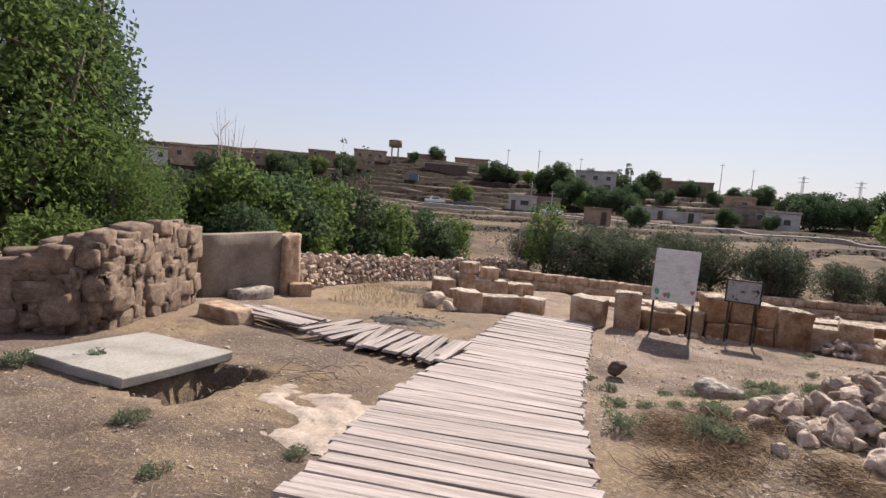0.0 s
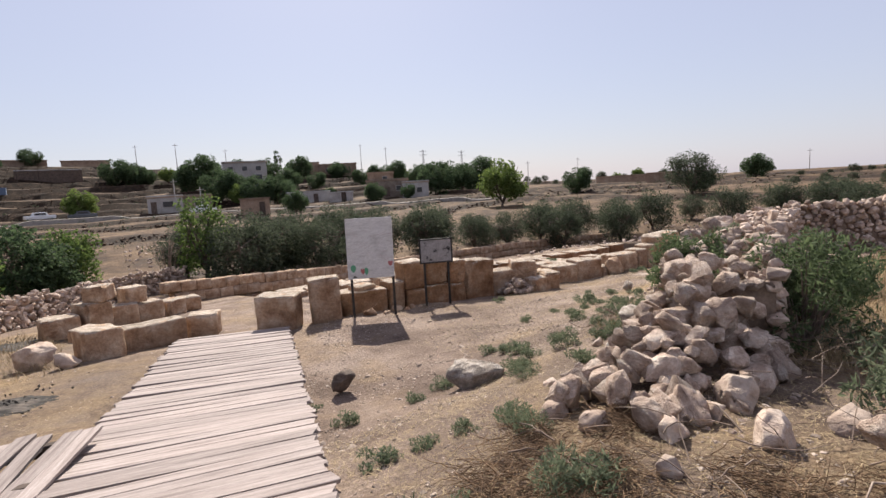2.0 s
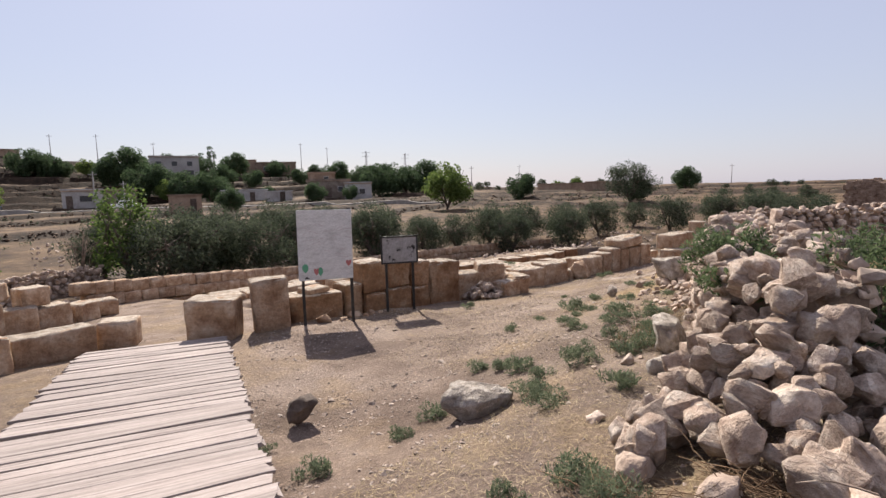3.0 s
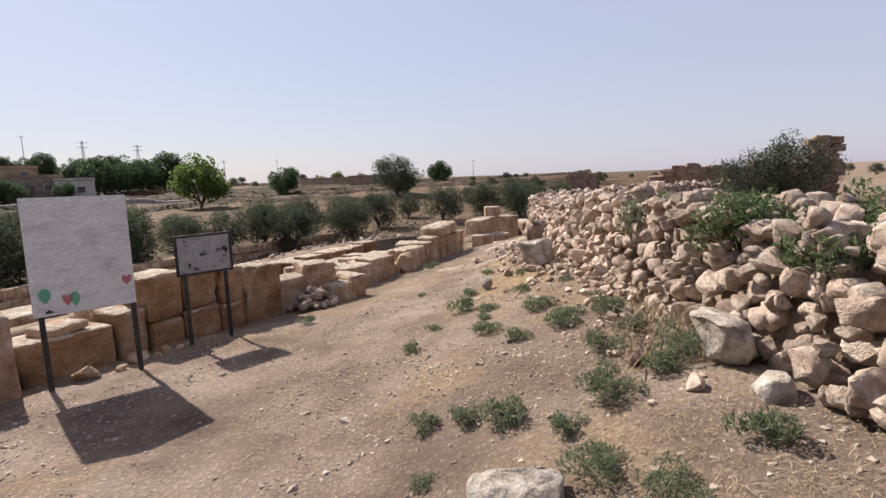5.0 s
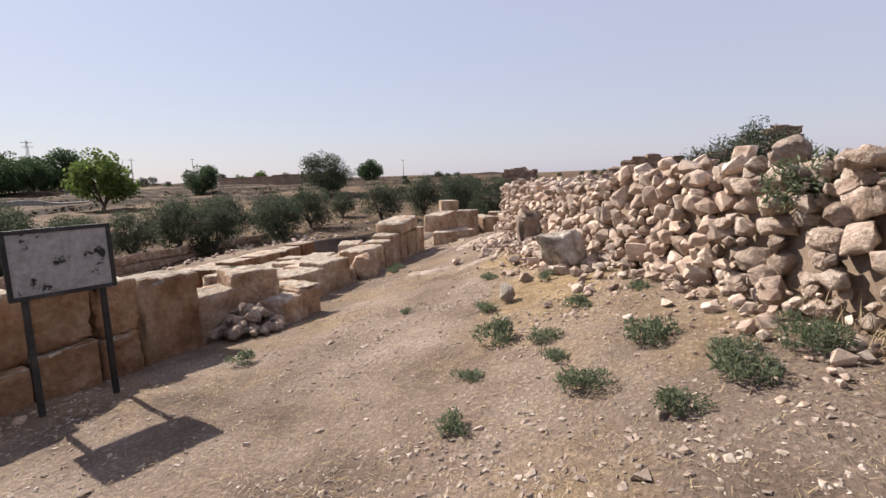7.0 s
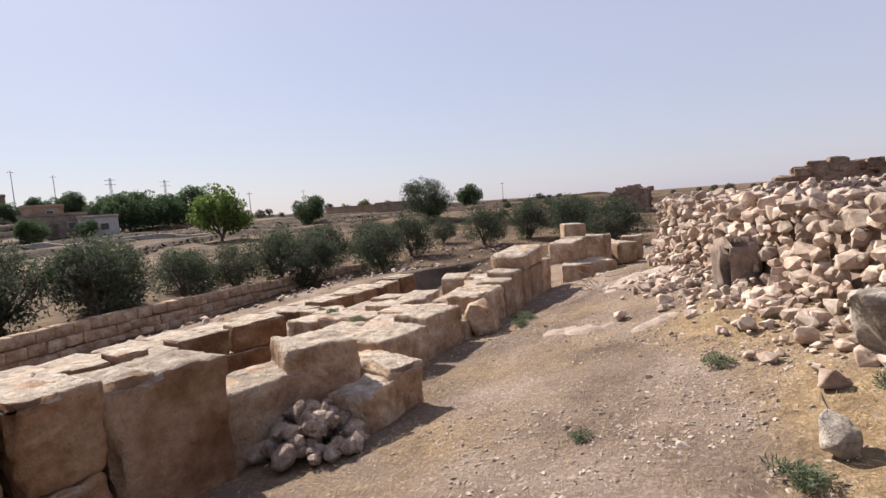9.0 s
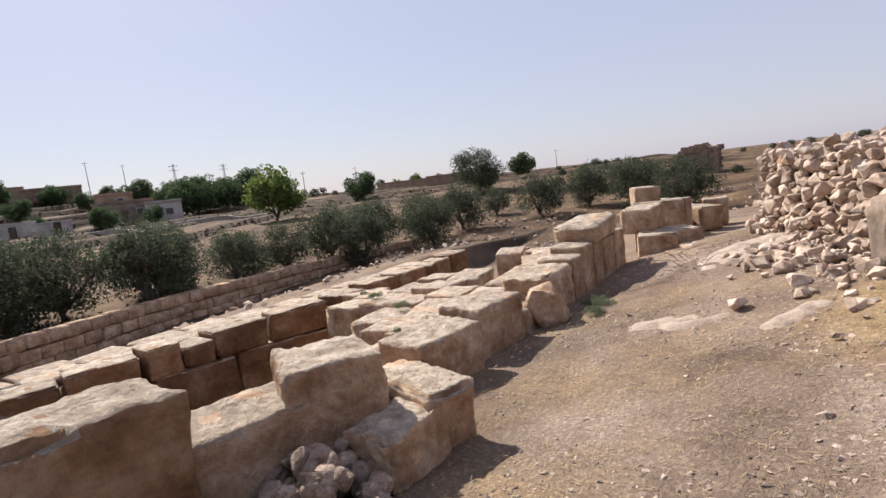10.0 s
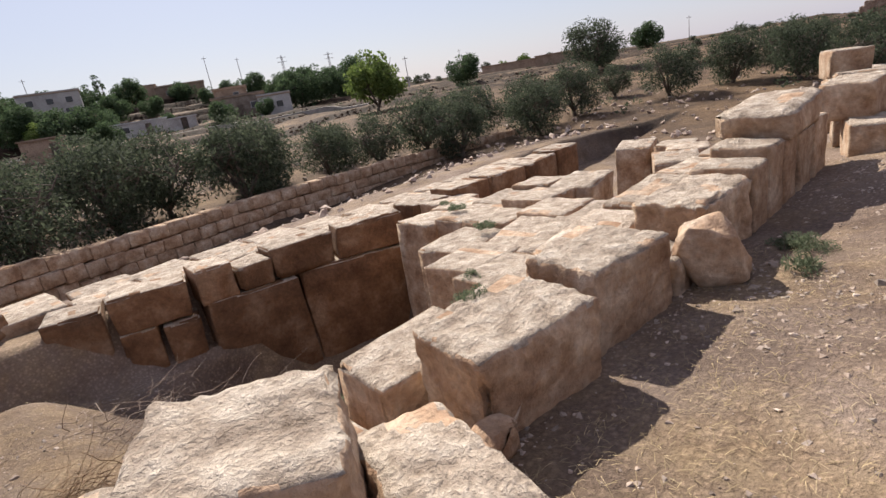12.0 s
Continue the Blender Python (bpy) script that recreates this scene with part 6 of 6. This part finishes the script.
def car(az, r, paint, label):
    x, y = spot(az, r)
    t = thing("parked_car", label, "car", pose(x, y, gz(x, y) + 0.05, 0, 0, -az + 8))
    bm = box_bm(4.2, 1.7, 0.62, 0.1, 0.32)
    part("body", bm, paint, t)
    bm = box_bm(2.3, 1.5, 0.55, 0.0, 0.92)
    for v in bm.verts:
        if v.co.z > 1.2:
            v.co.x *= 0.72
            v.co.y *= 0.88
    bmesh.ops.bevel(bm, geom=bm.edges[:], offset=0.06, segments=1, affect="EDGES")
    cab = part("cabin", bm, paint, t)
    for s in (-1, 1):
        bm = box_bm(1.5, 0.03, 0.32, 0.0, 1.02)
        for v in bm.verts:
            v.co.y += s * 0.73
        part("side_window", bm, GLASS_DARK, cab)
    for px in (-1.3, 1.3):
        for py in (-0.8, 0.8):
            part("wheel", tubes_mesh("wheel", [([(px, py - 0.1, 0.32), (px, py + 0.1, 0.32)], [0.32, 0.32])], 14), TYRE, t)


car(-0.9, 108, CAR_WHITE, "white car parked on a hillside track")
car(2.2, 108, CAR_DARK, "dark grey car parked on a hillside track")
car(12.3, 98, CAR_WHITE, "white car parked beside a small white house")

HILL = [make_tree("hill_tree", "rounded green tree on the far hillside", 90 + i, (6.4, 5.2, 8.5)[i], (4.2, 3.2, 1.5)[i], (DARKGREEN, LIME, DARKGREEN)[i], (0.38, 0.22), (90, 110, 150)[i], 0.06, 0.9, 0.27, 0.16, (60, 56, 40)[i], 6, True) for i in range(3)]
for o in HILL:
    o["group"] = "hillside trees"
plant(HILL[0], [(*spot(a, r), (a * 37) % 360, k) for a, r, k in ((12.4, 138, 1.35), (11.2, 140, 1.0), (14.2, 122, 1.1), (17.6, 116, 1.0), (15.6, 126, 0.9), (19.6, 118, 1.0), (5.2, 150, 1.0), (6.6, 150, 0.9), (7.6, 152, .7), (18.6, 160, 1.0), (22.0, 160, 1.1), (26.0, 166, .8), (32.2, 158, 1.0), (21.4, 84, 0.55), (29.8, 104, 0.6), (36.6, 118, 1.15), (38.0, 122, 1.1),
                                                         (39.6, 126, 1.0), (41.4, 132, 1.3), (33.6, 106, 0.45), (52.2, 92, 0.7), (68.6, 118, 0.75), (25.0, 118, 0.5), (23.8, 140, 0.7), (20.8, 140, 0.9), (28.4, 150, 0.7), (34.8, 140, 0.9), (-11, 140, .9), (-16.5, 130, 1.1), (-1.0, 184, 0.8), (-3.4, 170, .5), (-18, 120, 1.2), (-24, 118, 1.2), (64, 80, 0.5),
                                                         (36, 160, .8), (30, 162, .7), (16, 165, .9), (13.5, 160, .8))])
plant(HILL[1], [(*spot(a, r), (a * 53) % 360, k) for a, r, k in ((44.0, 76, 1.25), (2.2, 110, 1.0), (16.0, 118, .9), (33.0, 162, .7), (-14, 140, 1.1), (9.5, 150, .8), (56, 150, .6), (58, 155, .6))])
plant(HILL[2], [(*spot(a, r), (a * 29) % 360, k) for a, r, k in ((19.9, 166, 1.05), (19.0, 166, .8), (44.6, 140, 0.9), (43.4, 140, 0.8), (45.2, 142, .75), (27.2, 160, .6), (42.2, 138, 0.9))])
spots_ = []
pr_ = random.Random(31)
for i in range(46):
    a, r = pr_.uniform(70, 112), pr_.uniform(58, 150)
    spots_.append((*spot(a, r), pr_.uniform(0, 360), pr_.uniform(0.3, 0.48)))
for i in range(20):
    a, r = pr_.uniform(46, 72), pr_.uniform(160, 190)
    spots_.append((*spot(a, r), pr_.uniform(0, 360), pr_.uniform(0.5, 0.9)))
spots_.append((*spot(63.3, 76), 20.0, 1.75))
far_olive = copy_thing(OL[1], pose(0, 0, 0))
far_olive["label"] = "small grey-green olive tree on the far plain"
far_olive["group"] = "far olive trees"
plant(far_olive, spots_)


def hillside_stones():
    rng = np.random.default_rng(17)
    pyr = random.Random(17)
    az, r = np.radians(rng.uniform(-40, 85, 60000)), 40 + 150 * rng.uniform(0, 1, 60000) ** 1.2
    x, y = 3 + r * np.sin(az), 2 + r * np.cos(az)
    z = ground_z(x, y)
    e = 0.8
    slope = np.hypot(ground_z(x + e, y) - z, ground_z(x, y + e) - z) / e
    keep = np.flatnonzero(slope > 0.25)[:7000]
    mats = []
    for i in keep:
        k = pyr.uniform(0.25, 0.65)
        mats.append((pyr.randrange(6), placed(x[i], y[i], z[i] + 0.1, k * 1.4, k * 1.1, k * 0.7, pyr, 20)))
    if mats:
        tagged(part("terrace_stones", join_many("terrace_stones", SMALL_ARR, mats), HILL_STONE), "rough stones along the hillside terraces", "stones", kind="stuff")
    mats = []
    for _ in range(2600):
        a, d = radians(pyr.uniform(5, 88)), pyr.uniform(21, 52)
        px, py = 3 + d * math.sin(a), 2 + d * math.cos(a)
        if py < 17 and px < 30:
            continue
        k = 0.1 + 0.34 * pyr.random() ** 2
        mats.append((pyr.randrange(6), placed(px, py, gz(px, py) + k * 0.15, k * 1.4, k * 1.1, k * 0.8, pyr, 25)))
    tagged(part("field_stones", join_many("field_stones", SMALL_ARR, mats), RUBBLE_JOINED), "field stones strewn between olive trees", "stones", kind="stuff")
    clumps = []
    for i in range(0, 60000, 110):
        clumps.append((x[i], y[i], z[i] + 0.1, pyr.uniform(0.25, 0.7), 0.6))
    tagged(part("hillside_scrub", leaves("hillside_scrub", clumps, 60, 0.3, 0.12, rng, -0.3), OLIVE), "low dry scrub dotted over the terraces", "scrub", kind="stuff")


hillside_stones()
# dirt road across the slope
bm = bmesh.new()
row = []
for i in range(70):
    a = -6 + i * 0.75
    x, y = spot(a, 100 - 0.12 * i)
    x2, y2 = spot(a, 97 - 0.12 * i)
    z = max(gz(x, y), gz(x2, y2)) + 0.18
    row.append((bm.verts.new((x, y, z)), bm.verts.new((x2, y2, z)), bm.verts.new((x2, y2 - 0.3, z - 1.2))))
for p, q in zip(row, row[1:]):
    bm.faces.new((p[0], p[1], q[1], q[0]))
    bm.faces.new((p[1], p[2], q[2], q[1]))
tagged(part("road", bm, CONCRETE), "pale dirt road crossing the hillside", "road", kind="structure")
